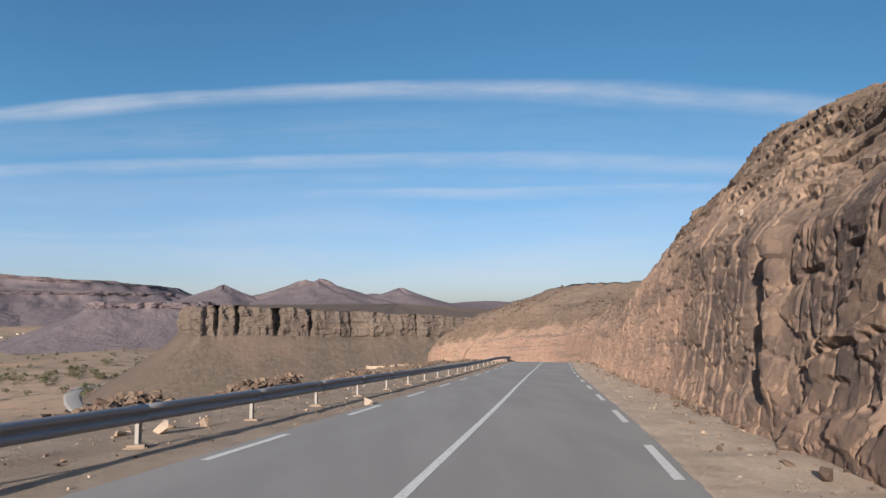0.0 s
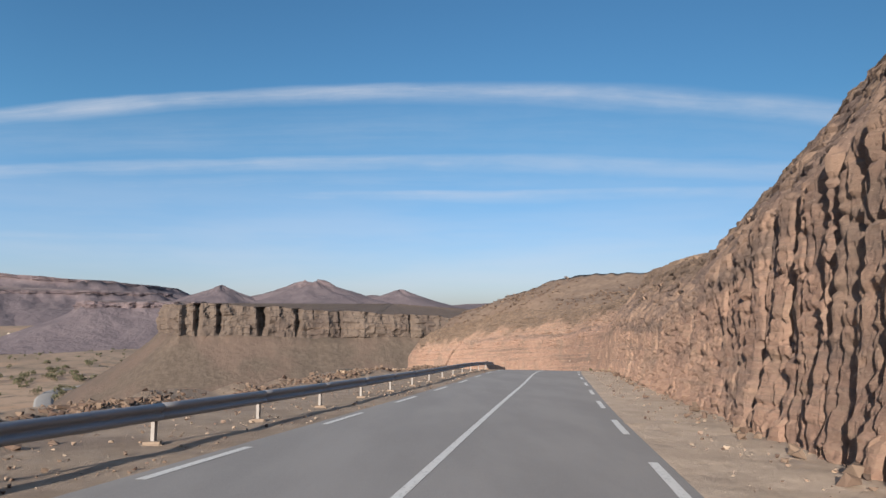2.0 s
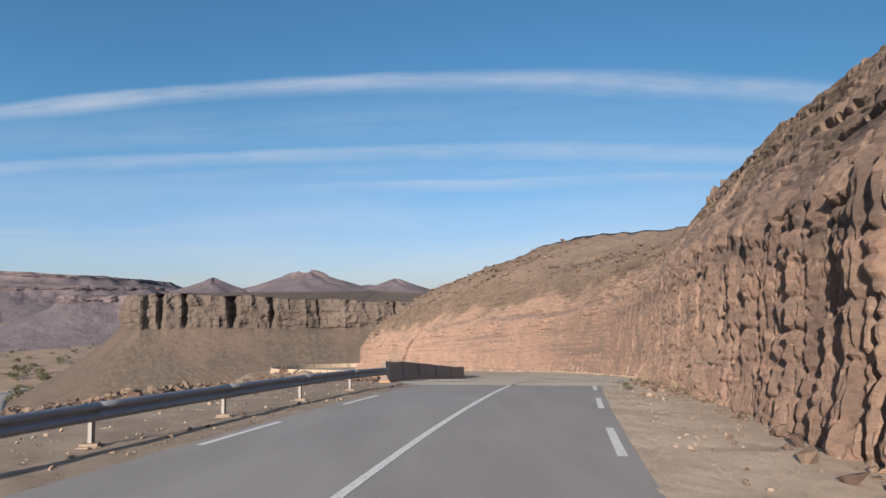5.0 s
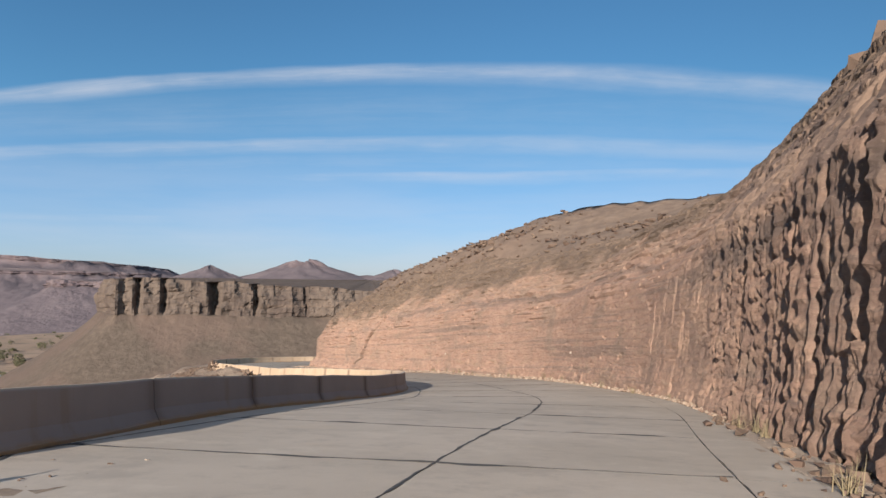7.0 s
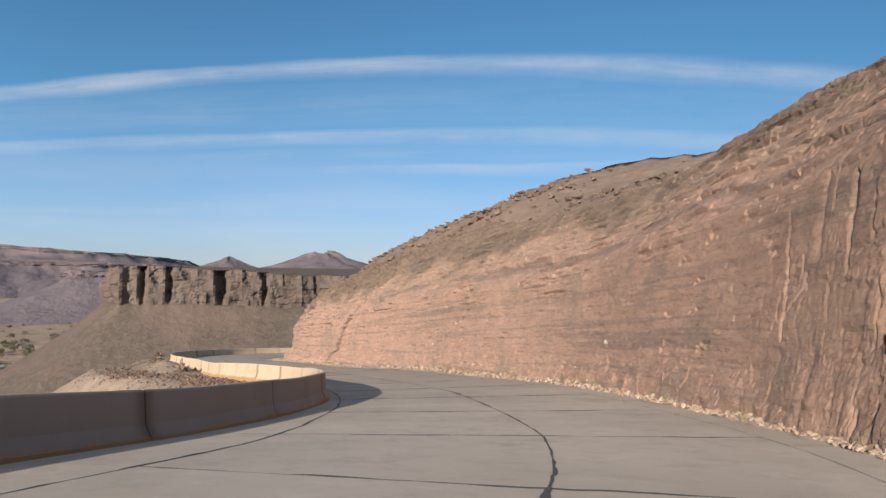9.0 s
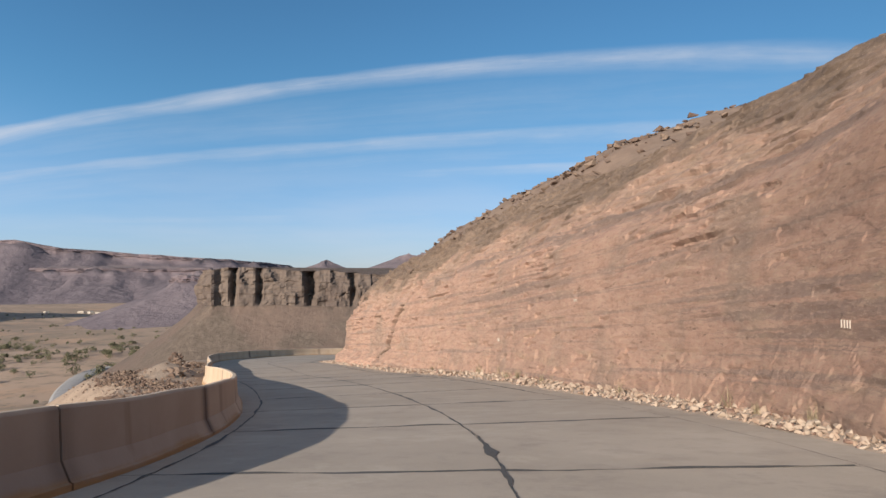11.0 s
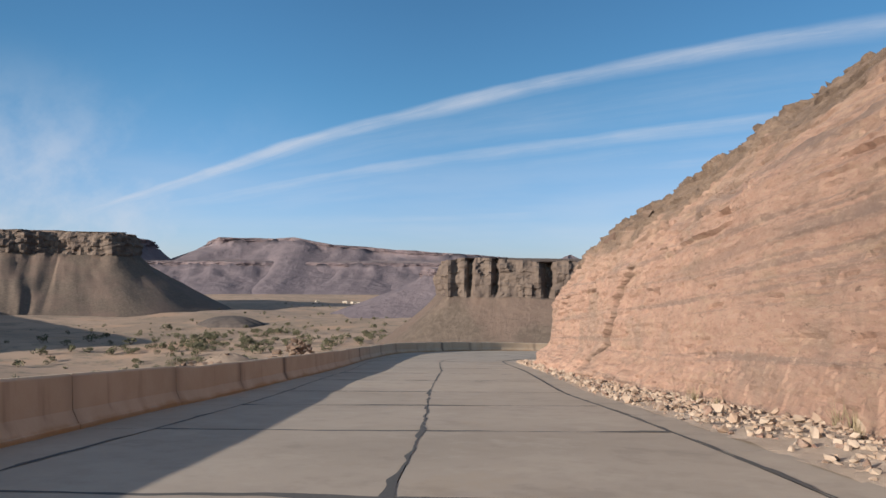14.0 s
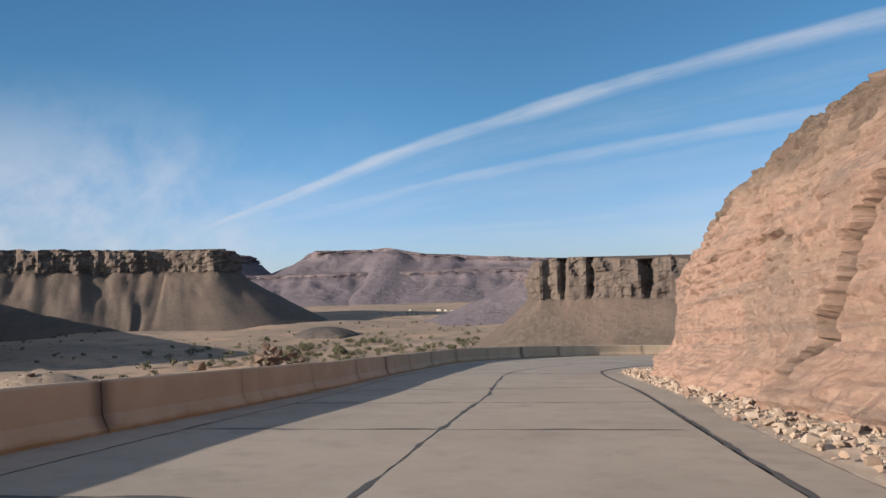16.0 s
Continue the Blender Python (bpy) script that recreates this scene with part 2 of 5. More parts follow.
def b_ground(N, P):
    hill, bench, near = attr(N, "hill"), attr(N, "bench"), attr(N, "slope")
    big = N.noise(P, 0.006, 5, 0.6)
    mid = N.noise(P, 0.05, 6, 0.62)
    small = N.noise(P, 0.8, 6, 0.7)
    fine = N.noise(P, 7, 5, 0.7)
    sand = N.mix(N.ramp(big, 0.38, 0.6), (0.255, 0.185, 0.132), (0.355, 0.252, 0.180))
    sand = N.mix(N.ramp(mid, 0.48, 0.62, 0, 0.7), sand, (0.205, 0.155, 0.112))
    sand = N.mix(N.ramp(N.noise(P, 0.016, 6, 0.6), 0.54, 0.62, 0, 0.6), sand, (0.40, 0.255, 0.165))
    veg = N.noise(P, 0.22, 5, 0.7)
    sand = N.mix(N.m("MULTIPLY", N.ramp(veg, 0.54, 0.62, 0, 0.75), N.ramp(mid, 0.42, 0.6)), sand, (0.13, 0.125, 0.075))
    brown = N.mix(N.ramp(small, 0.35, 0.7), (0.154, 0.110, 0.083), (0.224, 0.163, 0.122))
    brown = N.mix(N.ramp(mid, 0.4, 0.65, 0, 0.5), brown, (0.172, 0.116, 0.088))
    brown = N.mix(N.ramp(fine, 0.58, 0.75, 0, 0.6), brown, (0.114, 0.084, 0.068))
    dirt = N.mix(N.ramp(small, 0.35, 0.65), (0.248, 0.181, 0.132), (0.326, 0.248, 0.185))
    dirt = N.mix(N.ramp(fine, 0.55, 0.78, 0, 0.6), dirt, (0.163, 0.115, 0.085))
    olive = N.mix(N.ramp(small, 0.4, 0.65), (0.205, 0.152, 0.108), (0.275, 0.205, 0.148))
    c = N.mix(near, sand, olive)
    c = N.mix(hill, c, brown)
    c = N.mix(bench, c, dirt)
    return c, N.m("ADD", small, N.m("MULTIPLY", fine, 0.5)), 0.97, 0.12


def b_verge(N, P):
    small = N.noise(P, 1.1, 6, 0.65)
    fine = N.noise(P, 16, 5, 0.75)
    flake = N.n("ShaderNodeTexVoronoi", {"Vector": N.scaled(P, (1, 0.6, 1)), "Scale": 3.2}).outputs["Distance"]
    c = N.mix(N.ramp(small, 0.35, 0.65), (0.43, 0.335, 0.255), (0.53, 0.42, 0.325))
    c = N.mix(N.ramp(fine, 0.52, 0.75, 0, 0.6), c, (0.34, 0.258, 0.198))
    c = N.mix(N.m("MULTIPLY", attr(N, "stony"), N.ramp(flake, 0.25, 0.6, 0, 0.5)), c, (0.31, 0.225, 0.17))
    return c, N.m("ADD", N.m("ADD", fine, small), N.m("MULTIPLY", flake, -1.0)), 0.96, 0.04


def b_shoulder(N, P):
    small = N.noise(P, 1.1, 6, 0.65)
    fine = N.noise(P, 16, 5, 0.75)
    worn = N.noise(P, 0.35, 5, 0.6)
    c = N.mix(N.ramp(small, 0.35, 0.65), (0.275, 0.208, 0.153), (0.350, 0.270, 0.204))
    c = N.mix(N.ramp(fine, 0.52, 0.75, 0, 0.6), c, (0.225, 0.165, 0.123))
    c = N.mix(N.ramp(worn, 0.52, 0.66, 0, 0.6), c, (0.20, 0.145, 0.11))
    return c, N.m("ADD", fine, small), 0.96, 0.04


def b_stone(N, P):
    own = N.n("ShaderNodeObjectInfo").outputs["Random"]
    isl = N.n("ShaderNodeNewGeometry").outputs["Random Per Island"]
    r = N.m("FRACT", N.m("ADD", own, isl))
    f = N.noise(P, 6, 5, 0.65)
    c = N.mix(r, (0.253, 0.174, 0.124), (0.355, 0.290, 0.229))
    c = N.mix(N.ramp(r, 0.78, 0.95), c, (0.190, 0.119, 0.089))
    c = N.mix(N.ramp(f, 0.45, 0.75, 0, 0.45), c, (0.392, 0.335, 0.274))
    return c, f, 0.95, 0.03


def b_darkstone(N, P):
    isl = N.n("ShaderNodeNewGeometry").outputs["Random Per Island"]
    own = N.n("ShaderNodeObjectInfo").outputs["Random"]
    r = N.m("FRACT", N.m("ADD", own, isl))
    f = N.noise(P, 5, 5, 0.65)
    c = N.mix(r, (0.100, 0.065, 0.050), (0.181, 0.130, 0.096))
    return N.mix(N.ramp(f, 0.5, 0.75, 0, 0.5), c, (0.070, 0.052, 0.044)), f, 0.95, 0.05


def b_mesa(N, P):
    """Cliff rock above, scree below."""
    cliff, top = attr(N, "cliff"), attr(N, "top")
    x, y, z = N.n("ShaderNodeSeparateXYZ", {0: P}).outputs
    run = N.noise(N.scaled(P, (0.074, 0.073, 0.016)), 1.0, 6, 0.65)
    big = N.noise(P, 0.03, 5, 0.6)
    mid = N.noise(P, 0.35, 6, 0.68)
    bed = N.noise(N.scaled(P, (0.01, 0.01, 0.35)), 1.0, 4, 0.6)
    rock = N.mix(N.ramp(run, 0.35, 0.65), (0.081, 0.061, 0.052), (0.139, 0.107, 0.086))
    rock = N.mix(N.ramp(bed, 0.5, 0.7, 0, 0.5), rock, (0.155, 0.112, 0.086))
    rock = N.mix(N.ramp(mid, 0.5, 0.75, 0, 0.5), rock, (0.055, 0.042, 0.038))
    scree = N.mix(N.ramp(mid, 0.35, 0.7), (0.085, 0.065, 0.051), (0.125, 0.097, 0.077))
    scree = N.mix(N.ramp(big, 0.42, 0.62, 0, 0.6), scree, (0.139, 0.096, 0.077))
    cap = N.mix(N.ramp(mid, 0.35, 0.65), (0.092, 0.067, 0.054), (0.127, 0.096, 0.078))
    c = N.mix(cliff, scree, rock)
    c = N.mix(top, c, cap)
    return c, N.m("ADD", mid, run), 0.97, 1.0


def b_darkgravel(N, P):
    f, g = N.noise(P, 0.25, 5, 0.6), N.noise(P, 2.0, 4, 0.6)
    c = N.mix(N.ramp(f, 0.35, 0.65), (0.055, 0.045, 0.042), (0.085, 0.070, 0.062))
    return N.mix(N.ramp(g, 0.5, 0.7, 0, 0.4), c, (0.12, 0.095, 0.075)), g, 0.97, 0.3


def b_far(N, P):
    cliff, top = attr(N, "cliff"), attr(N, "top")
    run = N.noise(N.scaled(P, (0.03, 0.03, 0.008)), 1.0, 6, 0.65)
    big = N.noise(P, 0.006, 5, 0.6)
    mid = N.noise(P, 0.03, 6, 0.68)
    # the mauve cast of distance haze is put into these base colours
    rock = N.mix(N.ramp(run, 0.35, 0.65), (0.120, 0.092, 0.100), (0.168, 0.132, 0.136))
    scree = N.mix(N.ramp(mid, 0.35, 0.7), (0.108, 0.088, 0.098), (0.152, 0.124, 0.131))
    scree = N.mix(N.ramp(big, 0.4, 0.62, 0, 0.6), scree, (0.120, 0.098, 0.108))
    c = N.mix(cliff, scree, rock)
    c = N.mix(top, c, (0.150, 0.120, 0.120))
    return c, N.m("ADD", mid, run), 0.97, 6.0


def b_leaf(N, P):
    own = N.n("ShaderNodeObjectInfo").outputs["Random"]
    isl = N.n("ShaderNodeNewGeometry").outputs["Random Per Island"]
    c = N.mix(own, (0.066, 0.068, 0.036), (0.108, 0.104, 0.060))
    return N.mix(N.m("MULTIPLY", isl, 0.5), c, (0.15, 0.132, 0.085)), None


def b_wood(N, P):
    f = N.noise(P, 8, 4)
    return N.mix(f, (0.10, 0.075, 0.055), (0.18, 0.14, 0.10)), None


def b_straw(N, P):
    isl = N.n("ShaderNodeNewGeometry").outputs["Random Per Island"]
    return N.mix(isl, (0.30, 0.235, 0.15), (0.19, 0.16, 0.095)), None


def b_house(N, P):
    f = N.noise(P, 0.6, 4)
    return N.mix(f, (0.330, 0.276, 0.216), (0.432, 0.390, 0.336)), None


def b_hole(N, P):
    f = N.noise(P, 3, 2)
    return N.mix(f, (0.05, 0.045, 0.04), (0.08, 0.07, 0.06)), None


ASPHALT = material("asphalt", b_asphalt, bump=0.35)
PAINT = material("road_paint", b_paint, bump=0.2)
SLAB = material("road_concrete", b_slab, bump=0.4)
TAR = material("tar", b_tar)
BARRIER = material("barrier_concrete", b_barrier, bump=0.35)
STEEL = material("galvanised_steel", b_steel, metal=0.55, bump=0.1, spec=0.5)
POST = material("post_paint", b_post, bump=0.1)
FOOTING = material("footing_concrete", b_footing, bump=0.5)
ROCK = material("cut_rock", b_rock, bump=0.9)
GROUND = material("desert_ground", b_ground, bump=0.8)
VERGE = material("gravel", b_verge, bump=0.7)
SHOULDER = material("shoulder_gravel", b_shoulder, bump=0.7)
STONE = material("pale_stone", b_stone, bump=0.5)
DARKSTONE = material("dark_stone", b_darkstone, bump=0.5)
MESA = material("mesa_rock", b_mesa, bump=0.8)
DARKGRAVEL = material("dark_gravel", b_darkgravel)
FAR = material("range_rock", b_far, bump=0.8)
LEAF = material("leaves", b_leaf)
WOOD = material("bark", b_wood)
STRAW = material("dry_grass", b_straw)
HOUSE = material("house_plaster", b_house)
HOLE = material("dark_opening", b_hole)


# ---- arithmetic of shapes ----
def hashed(a, b, seed):
    h = np.sin(a * 127.1 + b * 311.7 + seed * 74.7) * 43758.5453
    return h - np.floor(h)


def value_noise(x, y, seed=0):
    xi, yi = np.floor(x), np.floor(y)
    fx, fy = x - xi, y - yi
    fx, fy = fx * fx * (3 - 2 * fx), fy * fy * (3 - 2 * fy)
    a, b = hashed(xi, yi, seed), hashed(xi + 1, yi, seed)
    c, d = hashed(xi, yi + 1, seed), hashed(xi + 1, yi + 1, seed)
    return (a * (1 - fx) + b * fx) * (1 - fy) + (c * (1 - fx) + d * fx) * fy - 0.5


def fbm(x, y, seed=0, octaves=4, gain=0.5):
    out, amp = 0 * x, 1.0
    for k in range(octaves):
        out = out + amp * value_noise(x * 2**k, y * 2**k, seed + 17 * k)
        amp *= gain
    return out


def cells(x, y, seed=0):
    """Jittered cells: a random number of the cell, its two offsets, and the distance to its edge."""
    xi, yi = np.floor(x), np.floor(y)
    f1, f2 = np.full(x.shape, 9.0), np.full(x.shape, 9.0)
    own, ox, oy = np.zeros(x.shape), np.zeros(x.shape), np.zeros(x.shape)
    for i in (-1, 0, 1):
        for j in (-1, 0, 1):
            cx, cy = xi + i, yi + j
            dx = cx + 0.1 + 0.8 * hashed(cx, cy, seed) - x
            dy = cy + 0.1 + 0.8 * hashed(cx, cy, seed + 5) - y
            d = np.hypot(dx, dy)
            near = d < f1
            f2 = np.where(near, f1, np.minimum(f2, d))
            own = np.where(near, hashed(cx, cy, seed + 9), own)
            ox, oy = np.where(near, dx, ox), np.where(near, dy, oy)
            f1 = np.where(near, d, f1)
    return own, ox, oy, f2 - f1


def smooth(x, lo, hi):
    t = np.clip((x - lo) / (hi - lo), 0, 1)
    return t * t * (3 - 2 * t)


def spline(points, step=0.5):
    """A smooth line through the points, at even steps."""
    p = np.array(points, float)
    p = np.vstack([2 * p[0] - p[1], p, 2 * p[-1] - p[-2]])
    out = []
    for i in range(1, len(p) - 2):
        n = max(2, int(np.linalg.norm(p[i + 1] - p[i]) / (0.3 * step)))
        t = np.linspace(0, 1, n, endpoint=False)[:, None]
        k0 = 0.0
        k1 = k0 + np.linalg.norm(p[i] - p[i - 1]) ** 0.5
        k2 = k1 + np.linalg.norm(p[i + 1] - p[i]) ** 0.5
        k3 = k2 + np.linalg.norm(p[i + 2] - p[i + 1]) ** 0.5
        u = k1 + (k2 - k1) * t
        a1 = (k1 - u) / (k1 - k0) * p[i - 1] + (u - k0) / (k1 - k0) * p[i]
        a2 = (k2 - u) / (k2 - k1) * p[i] + (u - k1) / (k2 - k1) * p[i + 1]
        a3 = (k3 - u) / (k3 - k2) * p[i + 1] + (u - k2) / (k3 - k2) * p[i + 2]
        b1 = (k2 - u) / (k2 - k0) * a1 + (u - k0) / (k2 - k0) * a2
        b2 = (k3 - u) / (k3 - k1) * a2 + (u - k1) / (k3 - k1) * a3
        out.append((k2 - u) / (k2 - k1) * b1 + (u - k1) / (k2 - k1) * b2)
    out = np.vstack(out + [p[-2:-1]])
    s = np.r_[0, np.cumsum(np.linalg.norm(np.diff(out[:, :2], axis=0), axis=1))]
    q = np.arange(0, s[-1], step)
    return np.stack([np.interp(q, s, c) for c in out.T], 1)


class Line:
    """A line in plan with arc length, heading and the normal to its right."""

    def __init__(self, points, step=0.5):
        self.p = spline(points, step)
        self.s = np.r_[0, np.cumsum(np.linalg.norm(np.diff(self.p[:, :2], axis=0), axis=1))]
        t = np.gradient(self.p[:, :2], axis=0)
        t /= np.linalg.norm(t, axis=1)[:, None]
        self.n = np.stack([t[:, 1], -t[:, 0]], 1)

    def at(self, s, l=0.0, up=0.0):
        s, l = np.broadcast_arrays(np.asarray(s, float), l)
        c = [np.interp(s, self.s, self.p[:, k]) for k in range(self.p.shape[1])]
        nx, ny = np.interp(s, self.s, self.n[:, 0]), np.interp(s, self.s, self.n[:, 1])
        z = c[2] if len(c) > 2 else 0 * s
        return np.stack([c[0] + nx * l, c[1] + ny * l, z + up], -1)

    def near(self, x, y):
        """Index of the nearest sample, and the signed distance to its right, for arrays of places."""
        x, y = np.ravel(x), np.ravel(y)
        idx = np.empty(len(x), int)
        for a in range(0, len(x), 4000):
            d = (x[a:a + 4000, None] - self.p[None, :, 0]) ** 2 + (y[a:a + 4000, None] - self.p[None, :, 1]) ** 2
            idx[a:a + 4000] = d.argmin(1)
        dx, dy = x - self.p[idx, 0], y - self.p[idx, 1]
        return idx, np.hypot(dx, dy), dx * self.n[idx, 0] + dy * self.n[idx, 1]


def mesh_of(name, verts, faces, mat, smoothed=True, attrs=None):
    me = bpy.data.meshes.new(name)
    if isinstance(faces, np.ndarray):
        verts, n = np.asarray(verts, np.float32), faces.shape[1]
        me.vertices.add(len(verts))
        me.vertices.foreach_set("co", verts.ravel())
        me.loops.add(faces.size)
        me.loops.foreach_set("vertex_index", faces.astype(np.int32).ravel())
        me.polygons.add(len(faces))
        me.polygons.foreach_set("loop_start", np.arange(0, faces.size, n, dtype=np.int32))
        me.update(calc_edges=True)
    else:
        me.from_pydata(np.asarray(verts).tolist(), [], faces)
    for key, values in (attrs or {}).items():
        me.attributes.new(key, "FLOAT", "POINT").data.foreach_set("value", np.asarray(values, np.float32).ravel())
    me.polygons.foreach_set("use_smooth", [smoothed] * len(me.polygons))
    me.materials.append(mat)
    me.update()
    return me


def grid_faces(rows, cols, flip=False, closed=False):
    i, j = np.meshgrid(np.arange(rows - 1), np.arange(cols if closed else cols - 1), indexing="ij")
    i, j = i.ravel(), j.ravel()
    k = (j + 1) % cols
    q = np.stack([i * cols + j, i * cols + k, (i + 1) * cols + k, (i + 1) * cols + j], 1)
    return q[:, ::-1] if flip else q


def child(ob, parent):
    ob.parent = parent
    return ob


def empty(name, at=(0, 0, 0)):
    e = new(name)
    e.location = at
    return e


def part(name, bm, mat, parent, label=""):
    """Links a bmesh as one mesh under a thing or a part."""
    me = bpy.data.meshes.new(name)
    bm.to_mesh(me)
    bm.free()
    me.materials.append(mat)
    ob = child(new(name, me), parent)
    return tagged(ob, label) if label else ob


def inside(poly, x, y):
    """Which places lie in the closed outline."""
    px, py = poly[:, 0], poly[:, 1]
    hit = np.zeros(np.shape(x), bool)
    j = len(poly) - 1
    for i in range(len(poly)):
        if py[i] != py[j]:
            cross = ((py[i] > y) != (py[j] > y)) & (x < (px[j] - px[i]) * (y - py[i]) / (py[j] - py[i]) + px[i])
            hit ^= cross
        j = i
    return hit


# ---- plan ----
ROAD = Line([(-12.9, -70, 3.8), (-4.9, -20, 1.1), (-1.9, 0, 0.0), (1.2, 19.3, -1.02), (4.0, 37.7, -2.05), (6.9, 56.6, -3.1), (9.5, 72.5, -3.9),
             (12.6, 91.5, -4.8), (15.1, 104.7, -5.6), (17.6, 117.3, -6.7), (20.0, 128, -7.8), (21.0, 135, -8.45), (20.9, 142, -9.05),
             (19.9, 150.4, -9.72), (18.2, 157, -10.27), (15.1, 165.5, -11.05), (11.3, 173.5, -11.7), (7.2, 181.3, -12.45), (3.0, 188.8, -13.2),
             (-0.1, 194.7, -13.65), (-4.0, 202.3, -14.25), (-11.6, 216.1, -15.35), (-14.6, 224, -16.0), (-15.9, 233, -16.6), (-15.4, 242, -17.3),
             (-12.4, 251, -18.0), (-6, 259.5, -18.8), (3, 265, -19.5), (20, 268, -20.6), (60, 266, -23)])
CLIFF = Line([(-5, -70), (3.0, -20), (5.3, 5), (7.4, 17.5), (9.1, 27), (10.6, 36), (13.8, 56), (15.6, 67), (17.0, 75.5), (20.7, 97), (23.7, 112),
              (26.5, 125), (28.2, 133.5), (28.2, 141), (27.2, 150), (25.6, 159.5), (23.2, 167), (20.0, 174.5), (16.3, 183), (12.6, 189.8), (10.0, 194.3),
              (6.6, 200.4), (2.2, 207.5), (-1.3, 213.7), (-4.1, 220.4), (-4.7, 227), (-2.0, 233.6), (4, 239), (20, 241), (60, 236)], 0.1)
BARR = Line([(9.75, 112.3), (10.2, 118), (10.9, 124), (12.0, 130), (13.3, 136.5), (14.4, 143), (14.5, 148), (13.7, 152.5), (12.2, 157.3), (8.8, 164.8),
             (4.0, 173.2), (-0.4, 180.5), (-4.6, 188.5), (-8.0, 195.6), (-12.4, 203.9), (-20.6, 219.6), (-23.9, 228), (-25.2, 237), (-24.6, 246), (-21, 256.5), (-13, 267), (0, 274), (20, 277.5)], 0.5)
ROAD_END = ROAD.s[np.argmin(np.abs(ROAD.p[:, 1] - 107.4) + 1e3 * (ROAD.p[:, 0] < 0))]


def road_z(x, y):
    idx, _, _ = ROAD.near(x, y)
    return ROAD.p[idx, 2].reshape(np.shape(x))


CLIFF_Z = road_z(CLIFF.p[:, 0], CLIFF.p[:, 1])
BARR_Z = road_z(BARR.p[:, 0], BARR.p[:, 1])
# height of the cut along its foot
RIM = [(-70, 7.0), (-20, 7.0), (5, 7.1), (12, 7.5), (16, 8.0), (19, 8.6), (22, 9.2), (25, 9.9), (28, 10.5), (31, 10.7), (34, 10.1), (40, 10.3), (47, 10.2), (52, 9.6), (55, 9.1), (58, 8.6),
       (63, 7.8), (66, 7.1), (69, 6.7), (75, 6.9), (81, 7.5), (87, 8.0), (93, 8.5), (99, 9.2), (105, 10.0), (111, 10.8), (117, 11.6), (122, 12.3), (128, 13.2), (133, 13.6), (138, 12.1), (143, 11.6),
       (155, 11.5), (161, 11.0), (167, 11.3), (172, 11.1), (178, 11.1), (183, 11.2), (188, 11.5), (194, 11.2), (199, 10.1), (202, 9.4), (207, 8.7), (212, 8.5), (217, 8.3), (222, 8.3)]
S_OF = lambda y: CLIFF.s[np.argmin(np.abs(CLIFF.p[:, 1] - y) + 1e3 * (CLIFF.s > 330))]
KEY_S = [S_OF(y) for y, _ in RIM] + [S_OF(222) + 14, S_OF(222) + 32, CLIFF.s[-1]]
KEY_F = [f for _, f in RIM] + [7.0, 6.0, 6.0]
FACE = np.interp(CLIFF.s, KEY_S, KEY_F)
FACE += 0.6 * fbm(CLIFF.s / 6, 0 * CLIFF.s, 71, 4) * smooth(CLIFF.s, 60, 75)
LEAN = 0.20 + 0.13 * smooth(CLIFF.s, S_OF(120), S_OF(160)) - 0.17 * smooth(CLIFF.s, S_OF(194), S_OF(212))

RISE = 0.40 + 0.32 * smooth(CLIFF.s, S_OF(176), S_OF(198)) * (1 - smooth(CLIFF.s, S_OF(222), S_OF(222) + 12))      # slope of the hillside behind the rim


def set_back(F, k):
    """How far the rim stands behind the foot."""
    return 0.55 * F * 0.45 * k + 0.45 * F * (1.67 * k + 0.42)


# ---- ground: one sheet to the horizon ----
def stretched(lo, hi, fine, far0, far1):
    mid = np.arange(lo, hi, fine)
    def tail(start, end):
        out, step, at = [], fine, start
        while at < end:
            step *= 1.11
            at += step
            out.append(at)
        return np.array(out)
    return np.r_[lo - tail(0, lo - far0)[::-1], mid, hi + tail(0, far1 - hi)]


def hill_profile(d, F, k, g):
    """Height above the foot, d metres behind it."""
    a, b = 0.55 * F * 0.45 * k, 0.45 * F * (1.67 * k + 0.42)
    h = np.where(d < a, d / np.maximum(a, 1e-3) * 0.55 * F, 0.55 * F + (d - a) / b * 0.45 * F)
    past = np.maximum(d - a - b, 0)
    g2 = 0.28 + 0.3 * (g - 0.4)
    over = np.where(past < 10, past * g, 10 * g + np.where(past < 50, (past - 10) * g2, 40 * g2 + 0.12 * (past - 50)))
    over = np.where(past > 160, 10 * g + 40 * g2 + 13.2 - 0.05 * (past - 160), over)
    return np.where(past > 0, F + over, h)


def valley(x, y):
    d = np.hypot(x, y - 180)
    z = -62 + 0.0125 * np.maximum(d - 650, 0) + (5 + 9 * smooth(-x, 250, 450)) * fbm(x / 230, y / 230, 3, 4) + (1.2 + 2.5 * smooth(-x, 280, 420)) * fbm(x / 60, y / 60, 8, 3)
    return z


gx = stretched(-45.0, 75.0, 1.1, -4600, 4600)
gy = stretched(-25.0, 262.0, 1.1, -2500, 4900)
GX, GY = np.meshgrid(gx, gy)
hill_poly = np.vstack([CLIFF.p[::5, :2], [(4600, 236), (4600, -2500), (-300, -2500), (-40, -400)]])
left_line = np.vstack([ROAD.at(ROAD.s[ROAD.p[:, 1] < 111.5], -5.2)[:, :2], BARR.p[:, :2]])
LEFT = Line(left_line[::6], 0.5)
LEFT_Z = road_z(LEFT.p[:, 0], LEFT.p[:, 1])
corr_poly = np.vstack([LEFT.p[:, :2], CLIFF.p[::-5, :2]])
x, y = GX.ravel(), GY.ravel()
in_hill, in_road = inside(hill_poly, x, y), inside(corr_poly, x, y)
